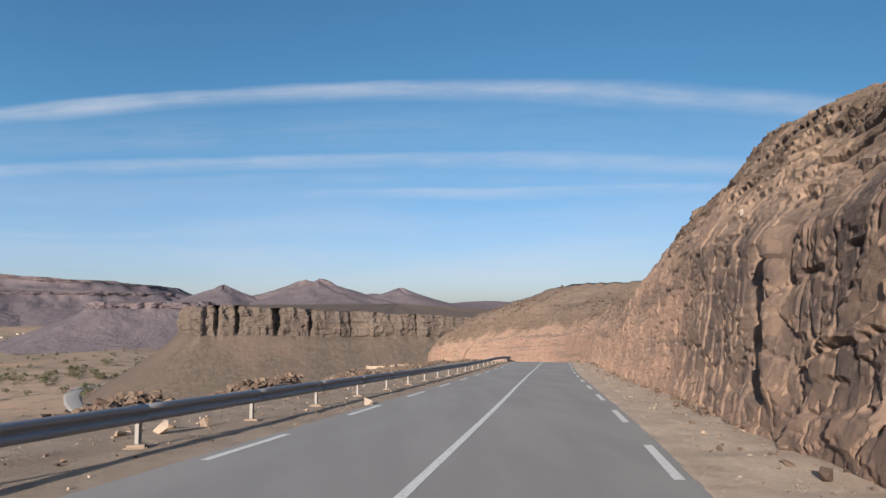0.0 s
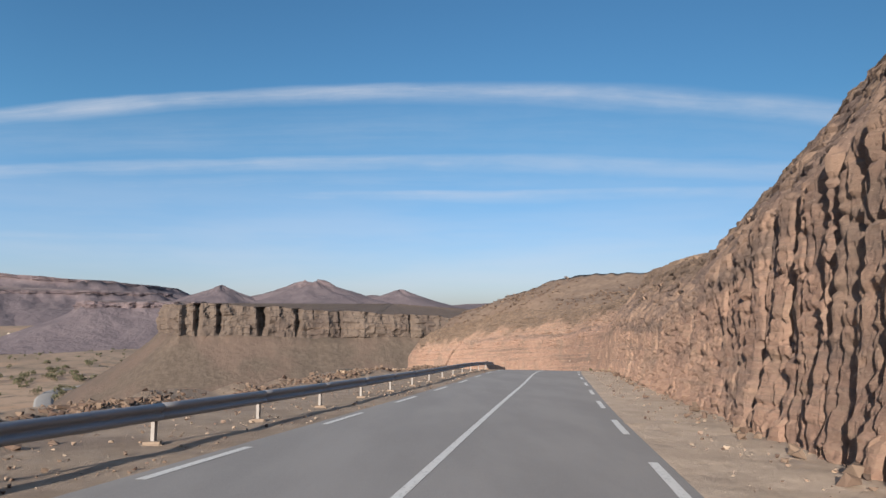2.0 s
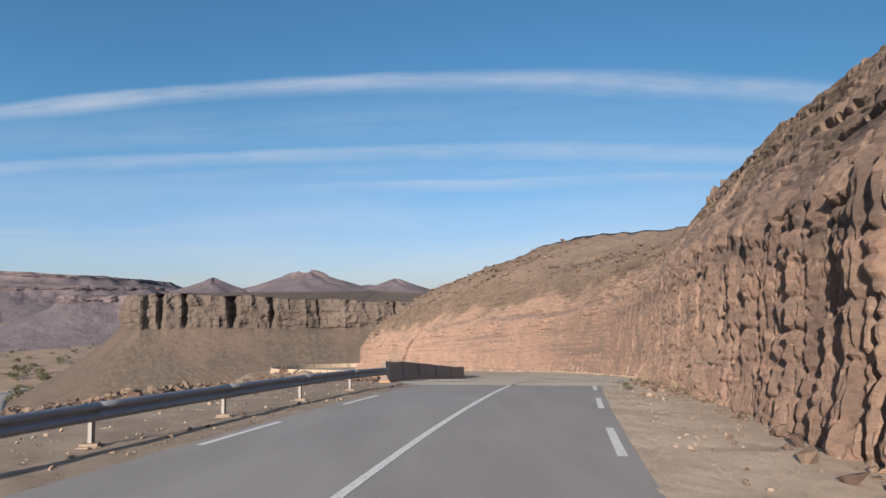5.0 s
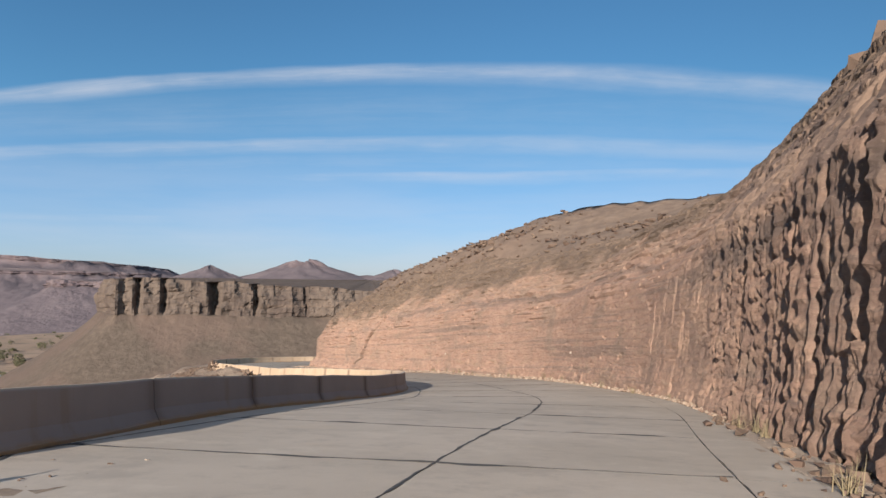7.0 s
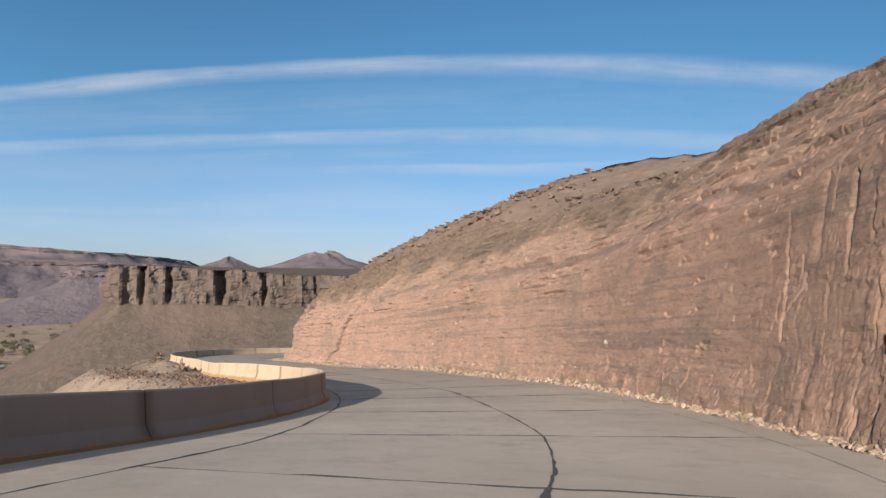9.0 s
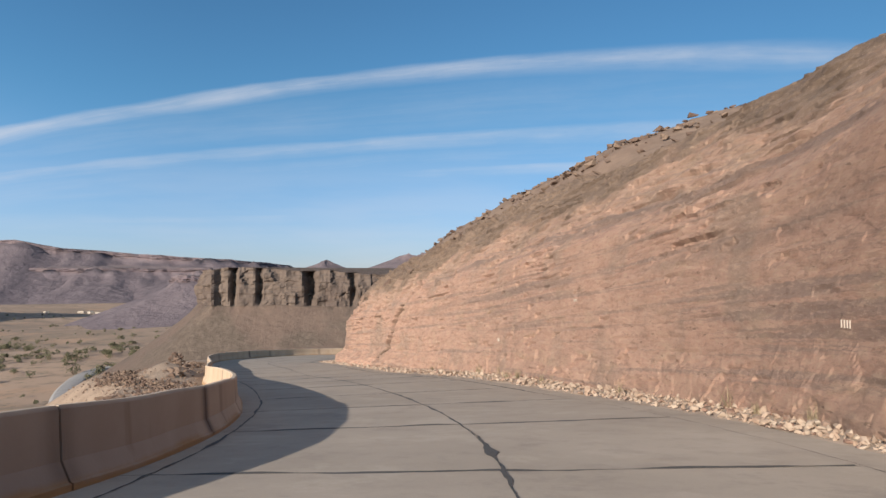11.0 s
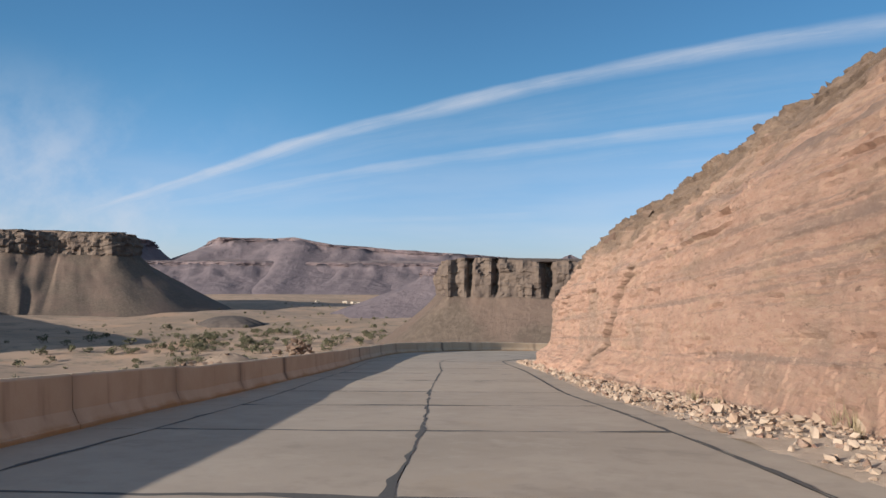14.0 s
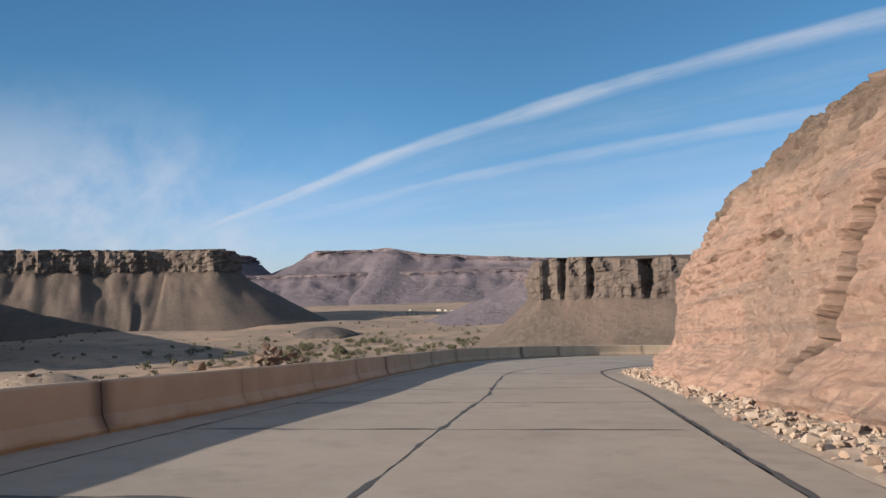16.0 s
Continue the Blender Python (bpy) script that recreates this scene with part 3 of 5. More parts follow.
ci, cd, _ = CLIFF.near(x, y)
li, ld, _ = LEFT.near(x, y)
rim_d = set_back(FACE[ci], LEAN[ci])
behind = hill_profile(np.maximum(cd - 2.2 * (1 - smooth(cd, rim_d + 3, rim_d + 7)), 0), FACE[ci], LEAN[ci], RISE[ci]) + CLIFF_Z[ci]
rough_hill = smooth(cd, 2, 12)
behind += rough_hill * (0.9 * fbm(x / 9, y / 9, 11, 4) + 0.45 * fbm(x / 2.3, y / 2.3, 12, 3)) - 0.45
def bench_of(yy):
    """Width of the level strip beyond the rail and the barrier."""
    return 6.0 + 4.2 * smooth(yy, 42, 58) - 3.6 * smooth(yy, 84, 100) - 1.8 * smooth(yy, 112, 122) + 5.0 * smooth(yy, 182, 195) * (1 - smooth(yy, 205, 214))


BENCH = bench_of(y) + (2.5 - 2.0 * smooth(y, 108, 118)) * fbm(x / 20, y / 20, 21, 2)
bench_z = LEFT_Z[li] - 0.12 - 0.085 * np.maximum(ld - 1.5, 0) * (1 - smooth(y, 100, 112)) + 0.16 * fbm(x / 3, y / 3, 22, 3) + (1 - smooth(y, 106, 114)) * np.maximum(0, 0.6 * np.exp(-((ld - BENCH + 1.5) / 1.6) ** 2) * (0.6 + 1.8 * fbm(x / 5, y / 5, 23, 3)))
bench_z += smooth(y, 182, 194) * (1 - smooth(y, 203, 210)) * 1.0 * np.exp(-((ld - 3.2) / 2.0) ** 2) * (0.9 + 1.6 * fbm(x / 3, y / 3, 28, 3))
fall = LEFT_Z[li] - 0.62 * np.maximum(ld - BENCH, 0) + 1.4 * fbm(x / 12, y / 12, 24, 4) * smooth(ld, 8, 30)
vz = valley(x, y)
outside = np.where(ld < BENCH, bench_z, np.maximum(fall, vz))
z = np.where(in_hill, behind, np.where(in_road, road_z(x, y) - 0.35, outside))
far_hill = in_hill & (cd > 500)
z = np.where(far_hill, np.maximum(z, -60), z)
hill_w = np.where(in_hill, 1.0, 0.0)
bench_w = np.where(in_hill, 0, np.where(in_road, 1, 1 - smooth(ld, BENCH + 1, BENCH + 10)))
slope_w = np.where(in_hill, 0, smooth(fall - vz, 0, 6) * 1.0)
ground = new("ground", mesh_of("ground", np.stack([x, y, z], 1), grid_faces(len(gy), len(gx)), GROUND,
                               attrs={"hill": hill_w, "bench": bench_w, "slope": slope_w}))
tagged(ground, "stony brown desert slopes falling to a pale sandy valley floor", "ground", kind="structure")

# ---- the cut beside the road ----
US = np.r_[np.arange(CLIFF.s[0] + 50, S_OF(4), 0.15), np.arange(S_OF(4), S_OF(150), 0.058), np.arange(S_OF(150), S_OF(215), 0.085), np.arange(S_OF(215), CLIFF.s[-1] - 30, 0.12)]
NV = 190
iu = np.clip((US / 0.1).astype(int), 0, len(CLIFF.s) - 1)
F, K = np.interp(US, CLIFF.s, FACE), np.interp(US, CLIFF.s, LEAN)
foot_x, foot_y, foot_z = [np.interp(US, CLIFF.s, v)[:, None] for v in (CLIFF.p[:, 0], CLIFF.p[:, 1], CLIFF_Z)]
a_, b_ = 0.55 * F * 0.45 * K, 0.45 * F * (1.67 * K + 0.42)
prof_d = np.stack([0 * F - 0.0, 0 * F, a_, a_ + b_, a_ + b_ + 3.0, a_ + b_ + 7.5], 1)
prof_h = np.stack([0 * F - 0.7, 0 * F, 0.55 * F, F, F + 3.0 * RISE[iu] * 0.85, F + 7.5 * RISE[iu] * 0.86 - 0.7], 1)
seg = np.hypot(np.diff(prof_d, axis=1), np.diff(prof_h, axis=1))
run = np.concatenate([0 * F[:, None], np.cumsum(seg, 1)], 1)
V = np.r_[np.linspace(0, 0.80, NV - 40), np.linspace(0.80, 1, 41)[1:]]
D_, H_ = np.empty((len(US), NV)), np.empty((len(US), NV))
for k in range(len(US)):
    D_[k] = np.interp(V * run[k, -1], run[k], prof_d[k])
    H_[k] = np.interp(V * run[k, -1], run[k], prof_h[k])
UU = np.repeat(US[:, None], NV, 1)
YY = np.repeat(CLIFF.p[iu, 1][:, None], NV, 1)
SB = [S_OF(v) for v in (22, 33, 128, 146)]
col = smooth(UU, SB[0], SB[1]) * (1 - smooth(UU, SB[2], SB[3]))            # columnar stretch
red = smooth(UU + 5 * fbm(UU / 6, H_ / 3, 31, 3), S_OF(128), S_OF(146))     # red cut
mas = 1 - smooth(UU, SB[0], SB[1])
rel = H_ / F[:, None]
warp = fbm(UU / 1.5, H_ / 1.5, 41, 3)


def blocks(w, h, seed, lean=0.0, sag=0.35):
    """Jointed blocks laid in uneven courses: a random number for each block, and the distances to its joints in metres."""
    hh = H_ / h + sag * fbm(UU / (4 * w), 0 * UU + seed, seed, 3)
    row = np.floor(hh)
    ww = (UU + lean * H_) / w + 7.3 * hashed(row, 0 * row, seed) + 0.09 * fbm(H_ / h * 1.3, UU / w * 0.7, seed + 1, 2) + 0.15 * fbm(H_ / 1.7, UU / 2.3, seed + 4, 2)
    colm = np.floor(ww)
    pair = hashed(np.floor(colm / 2), row, seed + 2) > 0.55           # some blocks are twice as wide
    fx = np.where(pair, (ww / 2 - np.floor(ww / 2)) * 2, ww - colm)
    wide = np.where(pair, 2.0, 1.0)
    ident = np.where(pair, np.floor(colm / 2) + 500, colm)
    fy = hh - row
    return hashed(ident, row, seed + 3), fx / wide - 0.5, np.minimum(fx, wide - fx) * w, np.minimum(fy, 1 - fy) * h


def pillars(w, h, seed, wander=0.12):
    """Upright joints that wander a little, each pillar broken across at its own heights: a random number for each piece
    and for each pillar, the piece's own tilted plane, and the distances to its joints in metres."""
    uneven = 0.7 * fbm(UU / (2.7 * w), 0 * UU, seed + 3, 2)
    jag = np.floor(H_ / (0.55 * h) + 0.5 * fbm(UU / (2 * w), H_ / 3.0, seed + 2, 2))
    stepped = wander / w * (fbm(UU / (2 * w), H_ / 3.0, seed, 2) + 1.3 * (value_noise(UU / (1.5 * w) + 17 * hashed(jag, 0 * jag, seed), jag, seed + 5)))
    ww = UU / w + uneven + stepped
    colm = np.floor(ww)
    fx = ww - colm
    hh = H_ / h * (0.65 + 0.7 * hashed(colm, 0 * colm, seed + 6)) + 11 * hashed(colm, 0 * colm, seed + 7) + 0.30 * fbm(UU / w * 1.3, H_ / h, seed + 8, 2)
    row = np.floor(hh)
    fy = hh - row
    ident = hashed(colm, row, seed + 3)
    plane = (fx - 0.5) * (0.5 + 1.0 * hashed(colm, 0 * colm, seed + 4) + 0.4 * hashed(colm, row, seed + 4)) + (fy - 0.5) * (hashed(colm, row, seed + 5) - 0.45) * 0.45
    edge = np.round(ww)
    return ident, hashed(colm, 0 * colm, seed + 9), plane, np.minimum(fx, 1 - fx) * w, np.minimum(fy, 1 - fy) * h, edge


p1, q1, l1_, jx1, jy1, e1 = pillars(0.95, 0.9, 1, 0.08)
p2, q2, l2_, jx2, jy2, e2 = pillars(0.47, 0.40, 2, 0.06)
p0, q0, l0_, jx0, jy0, e0 = pillars(2.3, 3.2, 33, 0.14)
ledge, _, _, ly = blocks(2.6, 0.26, 6, 0.0, 0.7)
bed1, _, bx1, by1 = blocks(1.3, 0.48, 16, 0.0, 0.25)
def beds(h, run, seed, sag=0.25):
    """Level beds: depth of each bed, changing slowly along the face, and the distance to the next bed plane."""
    hh = H_ / h + sag * fbm(UU / 9, 0 * UU, seed, 3)
    row = np.floor(hh)
    fy = hh - row
    return value_noise(UU / run + 31 * hashed(row, 0 * row, seed), row * 3.0, seed + 1) + 0.5, np.minimum(fy, 1 - fy) * h, hashed(row, np.floor(UU / (2.5 * run)), seed + 2)


bedA, bya, ida = beds(0.50, 2.2, 61)
bedB, byb, idb = beds(0.23, 1.2, 62)
spall, sx, sy, se = cells((UU + 0.15 * warp) / 1.15, (H_ + 0.25 * warp) / 0.85, 8)
chip, cx_, cy_, ce = cells(UU / 0.75, H_ / 0.20, 9)
# open joints: only some stretches of each joint gape
gape = smooth(fbm(UU / 2.2, H_ / 4, 14, 2) + 0.9 * (hashed(e1, np.floor(H_ / 2.4 + 5 * hashed(e1, 0 * e1, 15)), 15) - 0.5), 0.0, 0.2)
deep = gape * np.exp(-(jx1 / (0.05 + 0.05 * hashed(e1, 0 * e1, 17))) ** 2)
wide_gap = np.exp(-(jx0 / 0.13) ** 2) * (hashed(e0, np.floor(H_ / 2.1), 22) > 0.5)
slit = np.exp(-(jx2 / 0.04) ** 2) * (hashed(e2, np.floor(H_ / 0.9), 18) > 0.7)
cross = np.exp(-(jy2 / 0.04) ** 2) * (p2 > 0.5)
grit = 0.5 * (np.random.default_rng(3).random(UU.shape) - 0.5) + 1.2 * value_noise(UU / 0.7, H_ / 0.10, 19)
lean_out = -0.10 * cx_                                                   # chips broken so that they face back up the road
# broken faces: irregular facets, most of them facing back up the road
f1_, fx1, fy1, fe1 = cells((UU + 0.10 * warp) / 0.70, (H_ + 0.10 * warp) / 0.62, 81)
rough_bits = 0.10 * (f1_ - 0.5) - 0.10 * fx1 * (0.3 + f1_) + 0.08 * fy1 * (f1_ - 0.4) + 0.09 * (chip - 0.5) + 0.05 * grit
columns = (0.15 * (q0 - 0.5) + 0.06 * l0_ + 0.14 * (q1 - 0.5) + 0.10 * (p1 - 0.5) + 0.11 * l1_ + 0.07 * (q2 - 0.5) + 0.09 * (p2 - 0.5) + 0.08 * l2_
           + 0.24 * rough_bits + 0.3 * lean_out - 0.42 * deep - 0.45 * wide_gap - 0.14 * slit - 0.07 * cross
           - 0.10 * np.exp(-(jy1 / 0.05) ** 2) * (p1 > 0.5) + 0.14 * fbm(UU / 5.0, H_ / 9, 46, 2))
lay = smooth(rel + 0.15 * fbm(UU / 3, H_ / 2, 65, 2), 0.55, 0.75)
strata = 0.03 * grit + 0.5 * lean_out + 0.26 * (bedA - 0.5) + 0.13 * (bedB - 0.5) + 0.07 * (spall - 0.5) + 0.06 * (chip - 0.5) + 0.10 * sy * (spall - 0.2) - 0.20 * np.exp(-(bya / 0.05) ** 2) * (ida > 0.5)
columns = columns * (1 - 0.8 * lay) + strata * lay
# massive stretch: broad varnished planes parted by cracks
f3_, fx3, fy3, fe3 = cells((UU + 0.35 * H_ + 0.25 * warp) / 4.2, (H_ + 0.25 * warp) / 1.9, 83)
f4_, fx4, fy4, fe4 = cells((UU + 0.15 * warp) / 1.5, (H_ + 0.12 * warp) / 0.75, 84)
split3 = np.exp(-(fe3 / 0.025) ** 2) * (hashed(np.floor(UU / 0.9), np.floor(H_ / 0.9), 85) > 0.35)
split4 = np.exp(-(fe4 / 0.05) ** 2) * (f4_ > 0.55)
blocky = (0.16 * (f3_ - 0.5) - 0.16 * fx3 * (0.2 + f3_) + 0.10 * fy3 * (f3_ - 0.4) + 0.10 * (f4_ - 0.5) - 0.07 * fx4 * (0.2 + f4_) + 0.05 * fy4 * (f4_ - 0.4)
          + 0.18 * rough_bits - 0.18 * split3 - 0.12 * split4 - 0.32 * deep * (hashed(e1, 0 * e1, 21) > 0.45) - 0.10 * slit - 0.05 * cross + 0.22 * fbm(UU / 5, H_ / 5, 43, 2))
flat = 0.16 * fbm(UU / 7, H_ / 4, 44, 2) + 0.05 * fbm(UU / 4.0, H_ / 0.8, 45, 3, 0.5) + 0.05 * (bedA - 0.5) + 0.03 * (bedB - 0.5) + 0.016 * (chip - 0.5)
pit, _, _, pe = cells(UU / 1.0, H_ / 0.22, 71)
flat += 0.010 * grit - 0.10 * (pit > 0.90) * smooth(pe, 0.06, 0.2) * smooth(fbm(UU / 3, H_ / 2, 72, 3), -0.2, 0.15)
flat -= 0.04 * np.exp(-(by1 / 0.03) ** 2) * (hashed(np.floor(UU / 1.9), np.floor(H_ / 0.48), 27) > 0.6)
upper = smooth(rel + 0.30 * fbm(UU / 4, H_ / 3, 47, 2), 0.42, 0.70)
ending = smooth(YY, 186, 200)                                            # rougher, bedded end of the cut
flat += (0.45 * upper + 0.15 * ending) * strata + ending * (0.35 * rough_bits + 0.10 * (f4_ - 0.5) - 0.10 * fx4 * (0.2 + f4_) - 0.06 * split4)
flat += upper * (0.12 * (bedA - 0.5) + 0.10 * (bedB - 0.5) + 0.05 * (chip - 0.5) - 0.18 * np.exp(-(bya / 0.05) ** 2) * (ida > 0.55) - 0.08 * np.exp(-(byb / 0.03) ** 2) * (idb > 0.7))
flat -= 0.16 * np.exp(-((rel - 0.67 - 0.03 * fbm(UU / 9, 0 * UU, 61, 3)) / 0.010) ** 2) * smooth(fbm(UU / 4, 0 * UU, 48, 3), -0.15, 0.2)
flat += (1 - smooth(H_, 0.6, 2.2)) * (0.08 * (spall - 0.5) + 0.05 * (chip - 0.5))
rubble = 0.36 * (spall - 0.4) + 0.26 * (chip - 0.4) + 0.30 * (p2 - 0.5) + 0.25 * (ledge - 0.5)
up_strata = 1.15 * strata * smooth(rel + 0.1 * warp, 0.58, 0.72)
disp = mas * (blocky * (1 - 0.6 * smooth(rel, 0.6, 0.75)) + up_strata) + (1 - mas) * ((1 - red) * (columns * col + blocky * (1 - col)) + red * flat)
past = smooth(rel, 0.98, 1.12)
disp = disp * (1 - past) + past * rubble * (0.8 + 0.7 * smooth(YY, 186, 200))
# hollow under an overhang in the massive stretch, and the open crack near the end of the red cut
U0 = S_OF(16.5)
hollow = np.exp(-((UU - U0 - 0.35 * (H_ - 2.2)) / 0.55) ** 2) * smooth(H_, 0.5, 1.1) * (1 - smooth(H_, 3.9, 4.6))
nose = np.exp(-((UU - U0 + 1.25 - 0.35 * (H_ - 2.2)) / 0.6) ** 2) * smooth(H_, 0.3, 1.1) * (1 - smooth(H_, 4.1, 5.2))
disp += -1.0 * hollow + 0.35 * nose
UC = S_OF(200.6)
line = UU - UC + 0.65 * (H_ - 5) - 1.0 * fbm(H_ / 1.1, 0 * H_, 51, 4, 0.6)
crack = np.exp(-(line / 0.22) ** 4) * smooth(H_, 0.3, 1.0) * (1 - smooth(H_, 7.4, 8.4)) * (0.55 + 0.9 * np.clip(fbm(H_ / 1.1, 0 * H_ + 3, 52, 2) + 0.4, 0, 1))
disp += -1.6 * crack + 0.16 * smooth(line, 0.15, 0.35) * (1 - smooth(line, 2.0, 6.0)) * smooth(H_, 0.2, 1)
# hollows under the rim above it
for u_, h_, w_ in ((212.5, 7.9, 0.65), (214.5, 8.6, 0.5), (211.0, 8.7, 0.45), (207.0, 8.6, 0.4)):
    disp -= 1.2 * np.exp(-((UU - S_OF(u_)) / (1.5 * w_)) ** 2 - ((H_ - h_) / (0.6 * w_)) ** 2)
# earth heaped against the foot
foot = (1 - smooth(H_, 0.0, 1.7 + 0.6 * fbm(UU / 4, 0 * UU, 53, 2))) * (0.25 + 1.1 * smooth(YY, 192, 202) * (1 - smooth(UU, S_OF(221), S_OF(221) + 8)))
disp += foot * (0.8 + 0.6 * fbm(UU / 1.3, H_ / 1.3, 54, 3))
nx, ny = [np.interp(US, CLIFF.s, CLIFF.n[:, k])[:, None] for k in (0, 1)]
steep = np.where(rel < 0.55, 1.0, 0.75)
X = foot_x + nx * (D_ - disp * steep)
Y = foot_y + ny * (D_ - disp * steep)
Z = foot_z + H_ + disp * np.where(rel < 0.55, 0.12, 0.6)
wav = 0.03 * fbm(UU / 9, 0 * UU, 61, 3)
band = np.maximum(0.9 * np.exp(-((rel - 0.64 - wav) / 0.028) ** 4), 0.5 * np.exp(-((rel - 0.42 - wav) / 0.022) ** 4))
band = 0.7 * band * red * smooth(fbm(UU / 4, H_ / 0.5, 63, 4), -0.35, 0.1) * (1 - smooth(YY, 192, 204))
band = np.maximum(band, np.clip((0.4 + 1.6 * np.clip(fbm(H_ / 0.9, 0 * H_ + 6, 55, 3) + 0.25, 0, 1)) * np.exp(-((line - 0.05) / 0.17) ** 2) * np.clip(smooth(H_, 0.3, 1.0) * (1 - smooth(H_, 7.4, 8.4)), 0, 1), 0, 1))                         # shade inside the open crack, painted into the colour
warm = 0.62 * col * (1 - smooth(rel + 0.10 * fbm(UU / 2, H_ / 1.5, 66, 3), 0.40, 0.62))       # paler foot of the columns
band = np.maximum(band, 0.75 * col * np.exp(-((rel - 0.46 - wav) / 0.045) ** 4) * smooth(fbm(UU / 3, H_ / 0.5, 67, 3), -0.35, 0.05))
cap_w = np.clip(smooth(rel + 0.25 * fbm(UU / 2.5, H_ / 2, 64, 3), 0.74, 0.92), 0, 1)
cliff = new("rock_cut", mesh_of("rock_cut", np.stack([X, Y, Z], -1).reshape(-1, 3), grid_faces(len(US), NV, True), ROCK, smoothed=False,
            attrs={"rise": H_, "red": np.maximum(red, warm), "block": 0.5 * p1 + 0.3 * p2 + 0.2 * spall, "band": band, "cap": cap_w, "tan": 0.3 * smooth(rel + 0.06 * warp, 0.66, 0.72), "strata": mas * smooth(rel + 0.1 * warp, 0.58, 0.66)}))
tagged(cliff, "brown and brick-red cut rock face with fissures and ledges", "rock face", kind="structure")

# ---- carriageway ----
def strip(name, s0, s1, l0, l1, mat, up=0.0, ds=1.0, nl=5, skirt=0.0, wave=0.0, attrs=None):
    """A ribbon along the road between two offsets, with turned-down edges."""
    s = np.linspace(s0, s1, max(2, int((s1 - s0) / ds) + 1))
    L0 = l0(s) if callable(l0) else np.full(s.shape, float(l0))
    L1 = l1(s) if callable(l1) else np.full(s.shape, float(l1))
    w = np.linspace(0, 1, nl)
    ll = L0[:, None] * (1 - w) + L1[:, None] * w
    p = ROAD.at(np.repeat(s[:, None], nl, 1), ll, up)
    if wave:
        p[..., 2] += wave * fbm(p[..., 0] / 1.2, p[..., 1] / 1.2, 71, 4)
    if skirt:
        a, b = p[:, :1].copy(), p[:, -1:].copy()
        a[..., 2] -= skirt
        b[..., 2] -= skirt
        p = np.concatenate([a, p, b], 1)
    at = {k: f(np.repeat(s[:, None], p.shape[1], 1), p) for k, f in (attrs or {}).items()}
    return mesh_of(name, p.reshape(-1, 3), grid_faces(len(s), p.shape[1], True), mat, smoothed=not skirt, attrs=at)


asphalt = tagged(new("asphalt_road", strip("asphalt_road", 0, ROAD_END + 0.06, -3.95, 3.74, ASPHALT, ds=2, nl=9, skirt=0.12)),
                 "worn grey two-lane asphalt road with white markings", "road", kind="structure")
child(new("centre_line", strip("centre_line", 0, ROAD_END, -0.075, 0.075, PAINT, up=0.005, ds=2, nl=2)), asphalt)
tagged(bpy.data.objects["centre_line"], "worn solid white centre line")
S_FIRST = ROAD.s[np.argmin(np.abs(ROAD.p[:, 1] - 10.3) + 1e3 * (ROAD.p[:, 1] > 30))]
for k in range(-6, 16):
    s0 = S_FIRST + 7.86 * k
    if s0 < 2 or s0 + 1 > ROAD_END:
        continue
    child(new("edge_dash", strip("edge_dash", s0, min(s0 + 3.6, ROAD_END), 3.42, 3.58, PAINT, up=0.006, ds=1, nl=2)), asphalt)
for k in range(-6, 16):
    s0 = S_FIRST + 0.3 + 7.86 * k
    if s0 < 2 or s0 + 3.5 > ROAD_END:
        continue
    child(new("edge_dash", strip("edge_dash", s0, s0 + 3.5, -3.72, -3.56, PAINT, up=0.006, ds=1, nl=2)), asphalt)

# concrete carriageway: slabs with tarred joints
def lat_of(line, pts=None):
    """Offsets of a line from the road's middle, by the road's length."""
    p = line.p if pts is None else pts
    idx, d, side = ROAD.near(p[:, 0], p[:, 1])
    order = np.argsort(ROAD.s[idx])
    return ROAD.s[idx][order], side[order]


bs, bl = lat_of(BARR)
cs, cl = lat_of(CLIFF, CLIFF.p[::10])
barr_l = lambda s: np.interp(s, bs, bl)
cliff_l = lambda s: np.interp(s, cs, cl)
sof = lambda yy: ROAD.s[np.argmin(np.abs(ROAD.p[:, 1] - yy) + 1e3 * (ROAD.s > 330))]
left_l = lambda s: np.interp(s, [sof(106), sof(112), sof(124), sof(136), sof(146), sof(190), sof(236)], [-3.9, -6.6, -6.6, -5.5, -4.95, -5.2, -5.6])
right_l = lambda s: np.interp(s, [sof(107), sof(115), sof(128), sof(136), sof(150), sof(166), sof(240)], [4.45, 4.8, 5.45, 5.6, 5.2, 4.9, 4.8])
mid_l = lambda s: np.interp(s, [sof(108), sof(121), sof(138), sof(148), sof(240)], [0.0, 0.3, 0.6, 0.05, 0.0])
CON_END = ROAD.s[-1] - 30
concrete = tagged(new("concrete_road", strip("concrete_road", ROAD_END, CON_END, lambda s: barr_l(s) + 0.1, lambda s: right_l(s) + 0.12, TAR, up=-0.035, ds=1, nl=9)),
                  "pale jointed concrete road slabs with tarred joints", "road", kind="structure")


